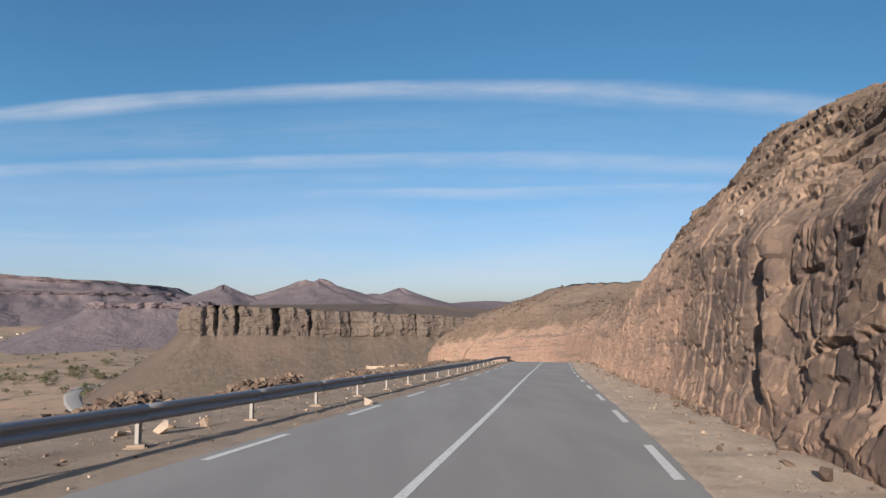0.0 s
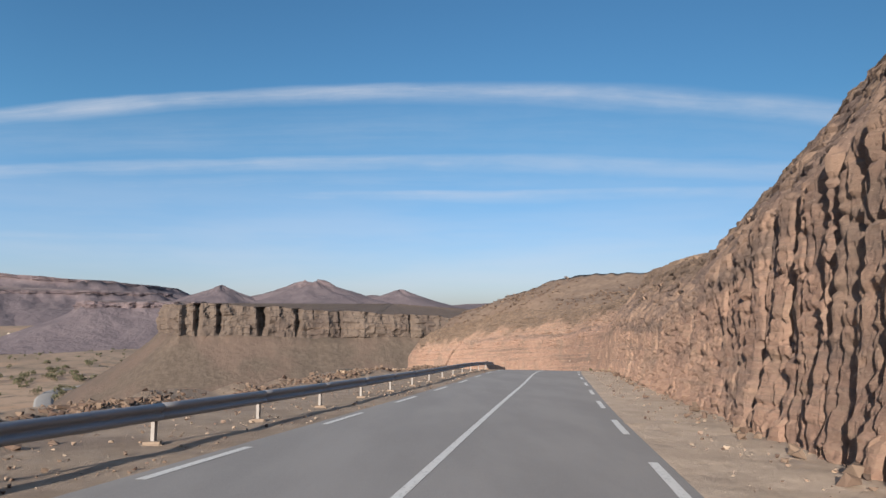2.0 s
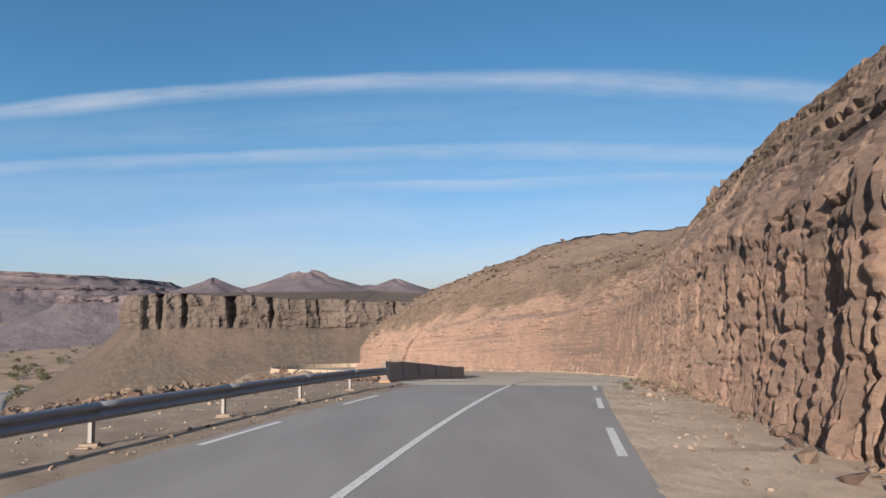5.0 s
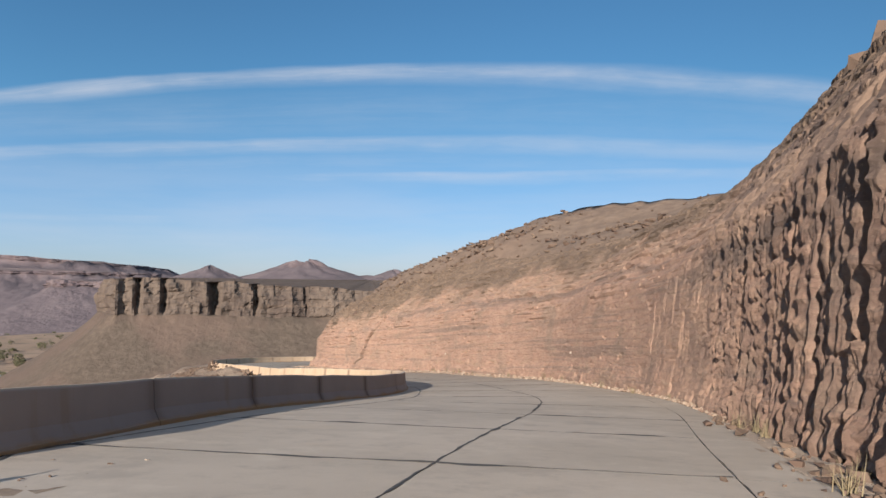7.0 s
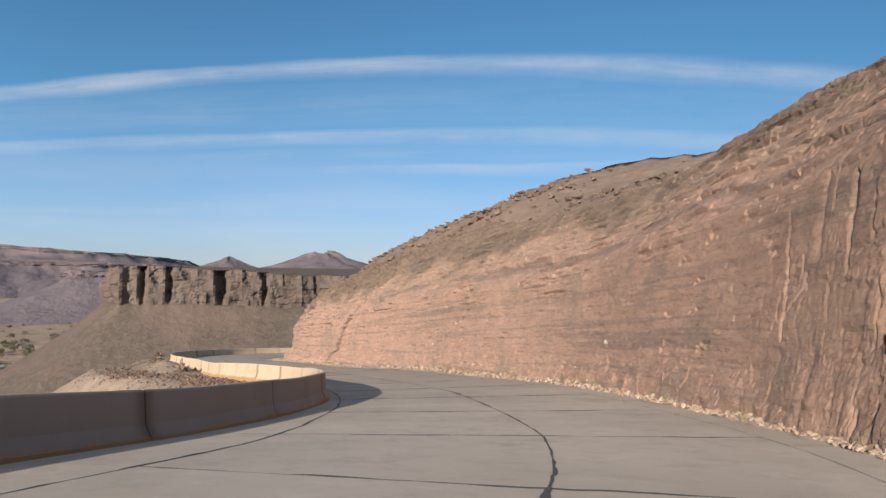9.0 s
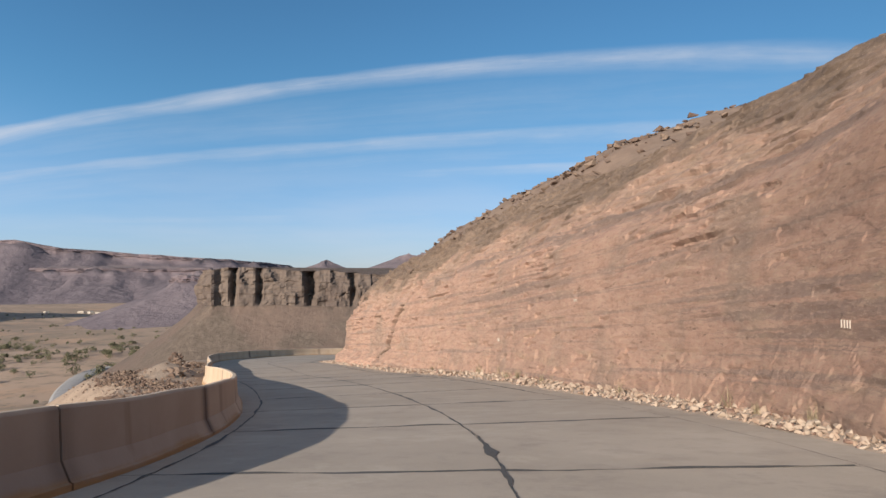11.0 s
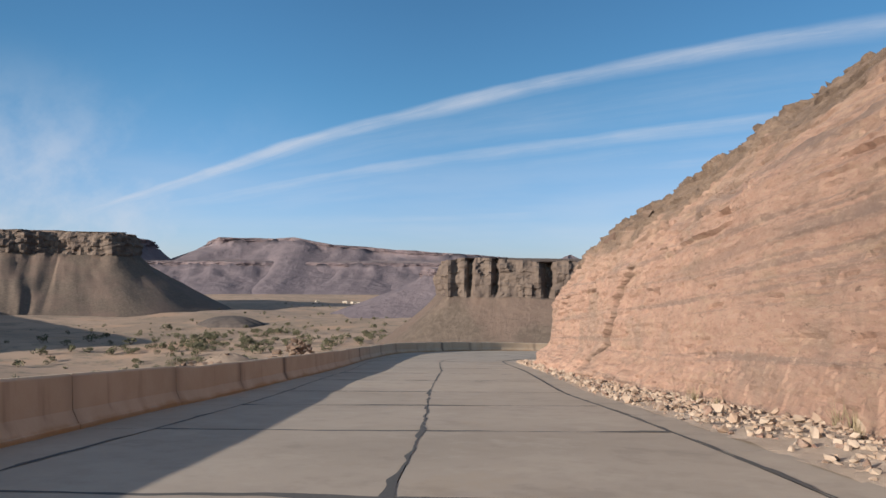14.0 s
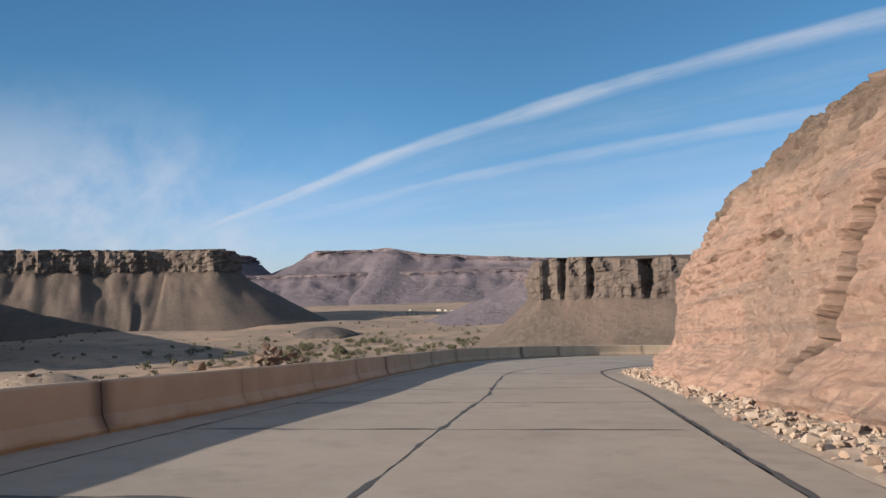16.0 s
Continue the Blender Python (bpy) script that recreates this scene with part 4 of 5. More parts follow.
def slab(name, s0, s1, l0, l1, gap=0.008, tilt=0.0, mat=SLAB):
    s = np.linspace(s0 + gap, s1 - gap, 6)
    L0 = (l0(s) if callable(l0) else np.full(6, float(l0))) + gap
    L1 = (l1(s) if callable(l1) else np.full(6, float(l1))) - gap
    w = np.linspace(0, 1, 4)
    ll = L0[:, None] * (1 - w) + L1[:, None] * w
    top = ROAD.at(np.repeat(s[:, None], 4, 1), ll, tilt)
    ring = [(i, 0) for i in range(6)] + [(5, j) for j in (1, 2, 3)] + [(i, 3) for i in (4, 3, 2, 1, 0)] + [(0, j) for j in (2, 1)]
    low = np.array([top[i, j] - (0, 0, 0.05) for i, j in ring])
    v = np.vstack([top.reshape(-1, 3), low])
    f = grid_faces(6, 4, True).tolist()
    n = len(ring)
    for k in range(n):
        a, b = ring[k], ring[(k + 1) % n]
        f.append([a[0] * 4 + a[1], 24 + k, 24 + (k + 1) % n, b[0] * 4 + b[1]])
    me = mesh_of(name, v, f, mat, smoothed=False)
    me.materials.append(TAR)
    for poly in me.polygons[15:]:
        poly.material_index = 1
    return me


rng = random.Random(5)
joints = [ROAD_END]
while joints[-1] < CON_END - 5:
    joints.append(joints[-1] + 6.15 + rng.uniform(-0.12, 0.12))
for s0, s1 in zip(joints, joints[1:]):
    for l0, l1 in ((left_l, mid_l), (mid_l, right_l)):
        child(new("slab", slab("slab", s0, s1, l0, l1, tilt=rng.uniform(-0.0012, 0.0012) if s0 > ROAD_END else -0.005)), concrete)
    if s0 > sof(112.5):
        child(new("slab", slab("slab", s0, s1, lambda s: barr_l(s) + 0.25, left_l, tilt=rng.uniform(0.0, 0.002))), concrete)


def seal(name, along, width, seed, up=0.007, blot=0.0):
    """A poured tar seam along a list of places, ragged at its edges."""
    p = np.asarray(along, float)
    t = np.gradient(p[:, :2], axis=0)
    t /= np.linalg.norm(t, axis=1)[:, None] + 1e-9
    n = np.stack([t[:, 1], -t[:, 0]], 1)
    d = np.r_[0, np.cumsum(np.linalg.norm(np.diff(p[:, :2], axis=0), axis=1))]
    a = width * np.clip(0.55 + 1.3 * fbm(d / 0.5, 0 * d, seed, 4), 0.12, 2) + blot * np.clip(fbm(d / 1.5, 0 * d + 4, seed, 3) - 0.12, 0, 1)
    b = width * np.clip(0.55 + 1.3 * fbm(d / 0.5, 0 * d + 9, seed, 4), 0.12, 2) + blot * np.clip(fbm(d / 1.5, 0 * d + 7, seed, 3) - 0.12, 0, 1)
    mid = 0.035 * fbm(d / 0.8, 0 * d + 2, seed, 3)
    A, B = p.copy(), p.copy()
    A[:, :2] += n * (mid - a)[:, None]
    B[:, :2] += n * (mid + b)[:, None]
    A[:, 2] += up
    B[:, 2] += up
    return mesh_of(name, np.stack([A, B], 1).reshape(-1, 3), grid_faces(len(p), 2, True), TAR, smoothed=False)


ss = np.arange(ROAD_END + 0.3, CON_END - 1, 0.12)
child(new("joint_seal", seal("joint_seal", ROAD.at(ss, mid_l(ss)), 0.034, 81, blot=0.2)), concrete)
child(new("joint_seal", seal("joint_seal", ROAD.at(ss, left_l(ss)), 0.035, 82, blot=0.1)), concrete)
for part_s, wide in ((ss[ss < sof(166)], 0.014), (ss[ss >= sof(166)], 0.06)):
    child(new("joint_seal", seal("joint_seal", ROAD.at(part_s, right_l(part_s) + np.interp(part_s, [sof(158), sof(168)], [0.006, 0.05])), wide, 83)), concrete)
for k, s0 in enumerate(joints[:-1]):
    ll = np.arange(left_l(np.array([s0]))[0], right_l(np.array([s0]))[0], 0.12)
    child(new("joint_seal", seal("joint_seal", ROAD.at(np.full(ll.shape, s0), ll), 0.022, 90 + k, blot=0.2)), concrete)

# side gutter of the concrete stretch, in lengths
gutter = tagged(empty("drain_gutter"), "shallow concrete gutter along the road edge", "gutter", kind="structure")
S_G0 = ROAD_END + 0.1
g = S_G0
groove = lambda s: np.interp(s, [sof(158), sof(168)], [0.012, 0.10])
gutter_w = lambda s: np.interp(s, [sof(107), sof(118), sof(140)], [1.35, 1.1, 0.9])
while g < CON_END - 6:
    me = slab("gutter_length", g, g + 6.0, lambda s: right_l(s) + groove(s), lambda s: right_l(s) + 0.10 + gutter_w(s), gap=0.006, tilt=-0.012)
    child(new("gutter_length", me), gutter)
    g += 6.0
# gravel verges
stony_r = lambda s, p: smooth(np.broadcast_to(np.linspace(0, 1, p.shape[1]), s.shape), 0.35, 0.8)
tagged(new("verge_right", strip("verge_right", 10, CON_END, lambda s: np.interp(s, [ROAD_END - 0.2, ROAD_END + 0.3, sof(118), sof(128), sof(136), sof(150), sof(166), CON_END], [3.7, 5.75, 5.9, 6.35, 6.5, 6.05, 5.75, 5.65]), lambda s: cliff_l(s) + 0.9,
                                VERGE, up=-0.02, ds=0.3, nl=16, wave=0.07, attrs={"stony": stony_r})),
       "trodden gravel and flat stones at the foot of the rock", "verge", kind="structure")
tagged(new("verge_left", strip("verge_left", 10, sof(113), lambda s: np.full(np.shape(s), -11.0), -3.85, SHOULDER, up=-0.025, ds=0.3, nl=26, wave=0.045)),
       "dry gravel shoulder under the guard rail", "verge", kind="structure")

# ---- concrete barrier ----
PROFILE = [(0.28, -0.25), (0.28, 0.08), (0.24, 0.10), (0.12, 0.36), (0.085, 1.0), (0.055, 1.05), (-0.055, 1.05), (-0.085, 1.0), (-0.12, 0.36), (-0.24, 0.10), (-0.28, 0.08), (-0.28, -0.25)]
barrier = tagged(empty("concrete_barrier", (9.75, 112.3, -6.2)), "ochre-stained concrete safety barrier along the outer edge of the bend", "barrier")
BARR3 = Line(np.c_[BARR.p, BARR_Z][::4], 0.25)


def barrier_length(s0, s1):
    s = np.r_[np.linspace(s0, s0 + 0.6, 5), np.linspace(s0 + 0.9, s1 - 0.9, 11), np.linspace(s1 - 0.6, s1, 5)]
    rings, rise = [], []
    wob = 0.012 * fbm(s / 1.0, 0 * s, 33, 3)
    for l, h in PROFILE:
        rings.append(BARR3.at(s, l + wob, h + wob * 0.6))
        rise.append(np.full(s.shape, h))
    p = np.stack(rings, 1)
    n = len(PROFILE)
    f = grid_faces(len(s), n).tolist() + [list(range(n))[::-1], list(range((len(s) - 1) * n, len(s) * n))]
    base = np.array(barrier.location)
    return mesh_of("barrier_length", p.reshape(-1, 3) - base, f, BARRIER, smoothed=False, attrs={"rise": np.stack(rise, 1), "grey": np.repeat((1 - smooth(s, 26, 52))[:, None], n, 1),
                   "joint": np.repeat((np.maximum(np.exp(-((s - s0) / 0.25) ** 2) * hashed(np.array(s0), np.array(0.0), 4), np.exp(-((s - s1) / 0.25) ** 2) * hashed(np.array(s1 + 0.045), np.array(0.0), 4)))[:, None], n, 1)})


b0 = 0.0
while b0 < BARR3.s[-1] - 20:
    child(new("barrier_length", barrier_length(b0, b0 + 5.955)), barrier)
    b0 += 6.0

# ---- guard rail ----
rail = tagged(empty("guard_rail", tuple(ROAD.at(60.0, -5.45))), "grey galvanised steel guard rail on short posts", "guard rail")
RAIL0 = np.array(rail.location)
W_BEAM = [(0.0, 0.43), (0.055, 0.455), (0.075, 0.50), (0.055, 0.545), (0.0, 0.57), (0.0, 0.61), (0.055, 0.635), (0.075, 0.685), (0.055, 0.73), (0.0, 0.755)]
S_R1 = sof(108.8)
POST_S = ROAD.s[np.argmin(np.abs(ROAD.p[:, 1] - 12.2) + 1e3 * (ROAD.p[:, 1] > 30))]


def beam(s0, s1):
    s = np.linspace(s0, s1, 9)
    out = [ROAD.at(s, -5.40 + o, h) for o, h in W_BEAM] + [ROAD.at(s, -5.405 + o - 0.006, h) for o, h in W_BEAM[::-1]]
    p = np.stack(out, 1)
    n = len(out)
    f = grid_faces(9, n, True, True).tolist() + [list(range(n)), list(range(8 * n, 9 * n))[::-1]]
    return mesh_of("beam", p.reshape(-1, 3) - RAIL0, f, STEEL)


def box_bm(sx, sy, sz, bevel=0.0):
    bm = bmesh.new()
    bmesh.ops.create_cube(bm, size=1)
    bmesh.ops.scale(bm, vec=(sx, sy, sz), verts=bm.verts)
    bmesh.ops.translate(bm, vec=(0, 0, sz / 2), verts=bm.verts)
    if bevel:
        bmesh.ops.bevel(bm, geom=bm.edges[:], offset=bevel, segments=2, affect="EDGES")
    return bm


def channel_bm(w, d, h, t=0.008):
    """An open steel channel standing on end."""
    bm = bmesh.new()
    out = [(-w / 2, d / 2), (-w / 2, -d / 2), (w / 2, -d / 2), (w / 2, d / 2), (w / 2 - t, d / 2), (w / 2 - t, -d / 2 + t), (-w / 2 + t, -d / 2 + t), (-w / 2 + t, d / 2)]
    vs = [bm.verts.new((a, b, 0)) for a, b in out]
    f = bm.faces.new(vs)
    r = bmesh.ops.extrude_face_region(bm, geom=[f])
    bmesh.ops.translate(bm, vec=(0, 0, h), verts=[v for v in r["geom"] if isinstance(v, bmesh.types.BMVert)])
    bmesh.ops.recalc_face_normals(bm, faces=bm.faces)
    return bm


def data_of(name, bm, mat):
    me = bpy.data.meshes.new(name)
    bm.to_mesh(me)
    bm.free()
    me.materials.append(mat)
    return me


post_me = data_of("post", channel_bm(0.075, 0.10, 0.86), POST)
foot_bm = box_bm(0.40, 0.36, 0.30, 0.05)
for v in foot_bm.verts:
    v.co += Vector((fbm(np.array([v.co.x * 3]), np.array([v.co.y * 3]), 3)[0], fbm(np.array([v.co.y * 3]), np.array([v.co.x * 3]), 4)[0], 0)) * 0.06
foot_me = data_of("footing", foot_bm, FOOTING)
spacer_me = data_of("spacer", box_bm(0.10, 0.10, 0.2, 0.01), STEEL)
k = -12
while True:
    s0 = POST_S + 4.82 * k
    k += 1
    if s0 < 5:
        continue
    if s0 + 4.83 > S_R1 + 1.5:
        break
    child(new("beam", beam(s0, s0 + 4.86)), rail)
    for me, l, up, turn in ((post_me, -5.56, -0.12, 0), (spacer_me, -5.45, 0.5, 0)):
        p = ROAD.at(s0 + 0.05, l, up) - RAIL0
        i = np.searchsorted(ROAD.s, s0)
        o = child(new(me.name.split(".")[0], me), rail)
        o.matrix_local = pose(*p, 0, 0, math.degrees(math.atan2(ROAD.n[i, 1], ROAD.n[i, 0])))
    o = child(new("footing", foot_me), rail)
    o.matrix_local = pose(*(ROAD.at(s0 + 0.05, -5.56, -0.255) - RAIL0), 0, 0, rng.uniform(-6, 6) + 9)


# ---- mesas and ranges ----
def mesa(name, outline, z_top, z_foot, z_base, talus, seed, mat, label, step=3.0, bulge=3.0, slots=(), rise=0.0, gully=2.5, cell=14.0, top_fall=0.0):
    """A table hill: scree skirt, upright cliff broken into buttresses, and a flat top. Slots: places of deep clefts along the outline with width and depth."""
    ring = Line(list(outline) + [outline[0]], step)
    p, n, s = ring.p[:-1], -ring.n[:-1], ring.s[:-1]
    if ((p[:, 0] * np.roll(p[:, 1], -1)) - (p[:, 1] * np.roll(p[:, 0], -1))).sum() > 0:
        n = -n
    m = len(p)
    rows, zr, cliffw, topw = [], [], [], []
    span = max(3, int(talus * 0.9 / step)) | 1
    wide_n = np.stack([np.convolve(np.r_[n[-span:, k], n[:, k], n[:span, k]], np.ones(span) / span, "same")[span:-span] for k in (0, 1)], 1)
    wide_n /= np.linalg.norm(wide_n, axis=1)[:, None]
    own, ox, _, edge = cells(s / cell, 0 * s + seed, seed)
    but = bulge * (1.3 * fbm(s / (cell * 1.1), 0 * s, seed + 1, 3) + 0.45 - 1.9 * np.abs(fbm(s / (cell * 0.42), 0 * s, seed + 2, 2))) - bulge * 0.12 * np.exp(-edge / 0.05)
    zt = (z_top(p) if callable(z_top) else np.full(m, float(z_top)))
    zf = (z_foot(p) if callable(z_foot) else np.full(m, float(z_foot)))
    zb = np.full(m, float(z_base))
    fine = 0.10 * bulge
    zt = zt + 0.35 * bulge * fbm(s / (cell * 0.5), 0 * s, seed + 12, 4)
    zf = zf + 0.5 * bulge * fbm(s / (cell * 0.7), 0 * s, seed + 13, 3)
    for v in np.linspace(1, 0, 11):
        w = v ** 1.12
        g = gully * fbm(s / (cell * 1.3), 0 * s + v * 0.7, seed + 3, 4) * (0.35 + w) * np.minimum(1, 4 * (1 - v) + 0.2)
        off = talus * w + g + bulge * 0.8 * (1 - v) + 0.12 * but * (1 - v) ** 3
        rows.append(p + (n * (1 - v) ** 4 + wide_n * (1 - (1 - v) ** 4)) * off[:, None])
        zr.append(zf + (zb - zf) * (v ** 0.92) + gully * 0.4 * fbm(s / (cell * 0.5), 0 * s + v * 4, seed + 5, 3) * (1 - v))
        cliffw.append(np.full(m, 0.0))
        topw.append(np.zeros(m))
    for v in np.linspace(0, 1, 26):
        prof = bulge * 0.45 * (1 - v) - bulge * 0.25 * (v > 0.86)
        bed = hashed(np.floor(v * 7 + 0.8 * fbm(s / cell, 0 * s, seed + 9, 2)), np.floor(s / cell), seed)
        off = but * np.clip(0.75 + 0.9 * fbm(s / (cell * 0.6), 0 * s + v * 1.7, seed + 14, 3), 0.2, 1.3) + prof + fine * 6.0 * fbm(s / (cell * 0.25), 0 * s + v * 2.5, seed + 6, 4) + fine * 3.5 * (bed - 0.5) + bulge * 0.35 * np.sin(v * 3.1)
        off += 0.45 * bulge * fbm(s / (cell * 0.16), 0 * s + v * 5.0, seed + 15, 3)
        lump, _, _, _ = cells(s / (cell * 0.22), 0 * s + v * 3.2, seed + 16)
        off += 0.55 * bulge * (lump - 0.5)
        for at, wide, deep in slots:
            d = np.abs(s - at - 1.2 * fbm(np.array([v * 3.0]), np.array([at * 0.37]), seed + 17, 2)[0])
            w = 0.68 * wide * (0.75 + 0.5 * v + 0.6 * fbm(np.array([v * 4.0]), np.array([at * 0.71]), seed + 18, 2)[0])
            off -= deep * np.exp(-(d / w) ** 4) * min(1.0, 0.35 + 1.6 * v)
        rows.append(p + n * off[:, None])
        zr.append(zf + (zt - zf) * (0.02 + 0.98 * v) + fine * fbm(s / 6, 0 * s + v * 9, seed + 7, 2))
        cliffw.append(np.full(m, 1.0))
        topw.append(np.full(m, 0.0 if v < 0.95 else 0.6))
    mid = p.mean(0)
    for v in (0.06, 0.2, 0.45, 0.75, 0.97):
        q = p + n * but[:, None] * (1 - v) * 0.8
        rows.append(q + (mid - q) * v)
        zr.append(zt * (1 - v) + zt.mean() * v + rise * v + 0.25 * bulge * fbm(q[:, 0] / 20, q[:, 1] / 20, seed + 8, 3))
        cliffw.append(np.zeros(m))
        topw.append(np.ones(m))
    P = np.concatenate([np.stack(rows, 0), np.stack(zr, 0)[..., None]], -1) - np.array([*mid, z_base])
    cw, tw = np.stack(cliffw, 0), np.stack(topw, 0)
    thing = empty(name, (*mid, z_base))
    for what, a, e in (("scree_slope", 0, 12), ("cliff", 11, 37), ("plateau", 36, 42)):
        q = P[a:e].reshape(-1, 3)
        me = mesh_of(what, q, grid_faces(e - a, m, False, True), mat, smoothed=what != "cliff", attrs={"cliff": cw[a:e], "top": tw[a:e]})
        bm = bmesh.new()
        bm.from_mesh(me)
        bmesh.ops.recalc_face_normals(bm, faces=bm.faces)
        bm.to_mesh(me)
        bm.free()
        child(new(what, me), thing)
    return tagged(thing, label, "mesa")


top_main = lambda p: 6.4 - 0.055 * np.clip(p[:, 0] + 150, 0, 200)
foot_main = lambda p: -15.5 - 0.03 * np.clip(p[:, 0] + 150, 0, 200)
mesa("mesa", [(-181, 531), (-158, 541), (-132, 551), (-100, 563), (-50, 581), (10, 600), (80, 625), (160, 680), (150, 820), (-20, 900), (-190, 840), (-232, 690), (-212, 580)],
     top_main, foot_main, -66, 74, 3, MESA, "flat-topped brown mesa with a cleft cliff above a scree slope", step=1.3, bulge=4.0,
     slots=((12, 2.6, 8), (27, 2.2, 7), (57, 4.2, 11), (83, 3.4, 9), (115, 1.4, 4), (170, 2, 4), (240, 2, 4)), rise=9, gully=2.4, cell=27)
mesa("mesa", [(-1072, 868), (-1010, 920), (-1040, 985), (-1150, 1010), (-1330, 1000), (-1500, 820), (-1480, 560), (-1290, 520), (-1190, 640), (-1120, 770)],
     75, 36, -66, 185, 5, MESA, "dark flat-topped mesa with a columned cliff across the valley", step=4, bulge=9, rise=4, gully=26, cell=40)

# out of view: added so that its shadow falls across the plain
mesa("mesa", [(-587, 378), (-760, 440), (-1000, 525), (-1380, 675), (-1500, 500), (-1100, 240), (-650, 230)],
     4, -32, -66, 26, 6, MESA, "unseen dark flat-topped mesa added at the edge of the plain to shade it", step=4, bulge=4, rise=2, gully=3, cell=34)


def butte(at, radius, height, base, seed, label, cap=0.0, stretch=(1, 1), turn=0.0):
    """A worn conical hill, perhaps with a rock cap."""
    m, rows = 72, 22
    th = np.linspace(0, 2 * np.pi, m, endpoint=False)
    out, cw, tw = [], [], []
    for k in range(rows):
        v = k / (rows - 1)
        r = radius * (0.62 * (1 - v) ** 1.5 + 0.38 * (1 - v) ** 0.62 * (1 - 0.6 * v)) * (1 + 0.5 * fbm(np.cos(th) * 1.7 + v * 0.5, np.sin(th) * 1.7, seed, 4)) * (1 + 0.10 * fbm(th * 6, 0 * th + v * 3, seed + 2, 3))
        z = base + (height - base) * v + (0.02 + 0.07 * v * (v < 0.99) + (0.09 if cap and v > 0.9 else 0.0)) * (height - base) * fbm(np.cos(th) * 2.5, np.sin(th) * 2.5 + v * 6, seed + 4, 3)
        r = r + radius * (0.20 if cap else 0.06) * math.sqrt(1 - v)
        if cap and v > 0.93:
            r = np.maximum(r, radius * 0.05 * (1 + 0.5 * fbm(th * 3, 0 * th, seed + 6, 2)))
            r = r * (1 if v < 0.99 else 0.85)
        if v > 0.995 and not cap:
            r = r * 0
        xx, yy = r * np.cos(th) * stretch[0], r * np.sin(th) * stretch[1]
        c, s_ = math.cos(turn), math.sin(turn)
        out.append(np.stack([xx * c - yy * s_, xx * s_ + yy * c, z - base], -1))
        cw.append(np.full(m, 1.0 if cap and v > 0.86 else 0.0))
        tw.append(np.full(m, 0.0))
    P = np.stack(out, 0).reshape(-1, 3)
    f = grid_faces(rows, m, False, True).tolist() + [list(range((rows - 1) * m, rows * m))]
    ob = new("butte", mesh_of("butte", P, f, FAR, attrs={"cliff": np.stack(cw), "top": np.stack(tw)}))
    ob.location = (*at, base)
    return tagged(ob, label, "hill", kind="structure")


butte((-760, 2465), 420, 97, -45, 11, "far conical desert hill in brown rock with painted mauve haze")
butte((-530, 2560), 300, 96, -45, 12, "far conical desert hill in brown rock with painted mauve haze", stretch=(1.1, 1))
butte((-465, 2557), 420, 114, -45, 13, "far desert hill with a crag on its top", cap=1.0, stretch=(1.3, 1))
butte((-160, 2600), 420, 88, -45, 14, "far desert hill with a crag on its top", stretch=(1.25, 1))
butte((-270, 2750), 420, 72, -45, 15, "low far desert ridge", stretch=(1.6, 1))
butte((200, 3400), 900, 52, -45, 16, "low far desert ridge", stretch=(2.0, 1))
# long tabled range, two tiers
range_top = lambda p: 184 - 0.2 * np.clip(p[:, 0] + 1900, 0, 150) - 0.075 * np.clip(p[:, 0] + 1750, 0, 620)
mesa("range", [(-2170, 2250), (-2020, 2390), (-1830, 2400), (-1640, 2560), (-1450, 2640), (-1230, 2830), (-1260, 3200), (-1450, 3800), (-2500, 4200), (-3200, 3300), (-2500, 2500)],
     range_top, lambda p: range_top(p) - 16, -40, 560, 21, FAR, "long mauve tabled range on the horizon", step=16, bulge=9, rise=6, gully=85, cell=150)
mesa("range", [(-2230, 1880), (-2100, 2000), (-1900, 2080), (-1760, 2230), (-1560, 2290), (-1380, 2420), (-1180, 2560), (-1050, 2760), (-1500, 3000), (-2500, 2700), (-2500, 2100)],
     76, 62, -42, 330, 22, FAR, "lower tabled shelf before the range", step=12, bulge=9, rise=30, gully=70, cell=95)
mesa("range", [(-600, 1230), (-540, 1260), (-470, 1290), (-440, 1360), (-500, 1440), (-600, 1420), (-650, 1320)],
     20, 8, -60, 170, 23, FAR, "pale table hill behind the mesa", step=6, bulge=9, rise=3, gully=14, cell=40)
mesa("range", [(-3100, 1750), (-2680, 1980), (-2620, 2200), (-2900, 2500), (-3800, 2300), (-4000, 1500)],
     188, 160, -40, 330, 24, FAR, "blue-grey plateau far beyond the valley", step=25, bulge=24, rise=6, gully=70, cell=200)


# ---- loose stones ----
def stone_bm(seed, flat=0.6):
    r = random.Random(seed)
    bm = bmesh.new()
    pts = [Vector((r.uniform(-0.5, 0.5), r.uniform(-0.4, 0.4), r.uniform(-0.5, 0.5) * flat)) for _ in range(13)]
    for q in pts:
        bm.verts.new(q)
    bmesh.ops.convex_hull(bm, input=bm.verts[:])
    for v in [v for v in bm.verts if not v.link_faces]:
        bm.verts.remove(v)
    low = min(v.co.z for v in bm.verts)
    bmesh.ops.translate(bm, vec=(0, 0, -low - 0.05), verts=bm.verts)
    return bm


stone_me = [data_of("stone", stone_bm(k, 0.45 + 0.05 * k), STONE) for k in range(8)]
dark_me = [data_of("rock", stone_bm(k + 20, 0.55 + 0.05 * k), DARKSTONE) for k in range(6)]
rs = random.Random(8)
apron = tagged(empty("stone_apron", tuple(ROAD.at(sof(160), 6.0))), "pale broken stones strewn along the foot of the red rock", "stones")
A0 = np.array(apron.location)


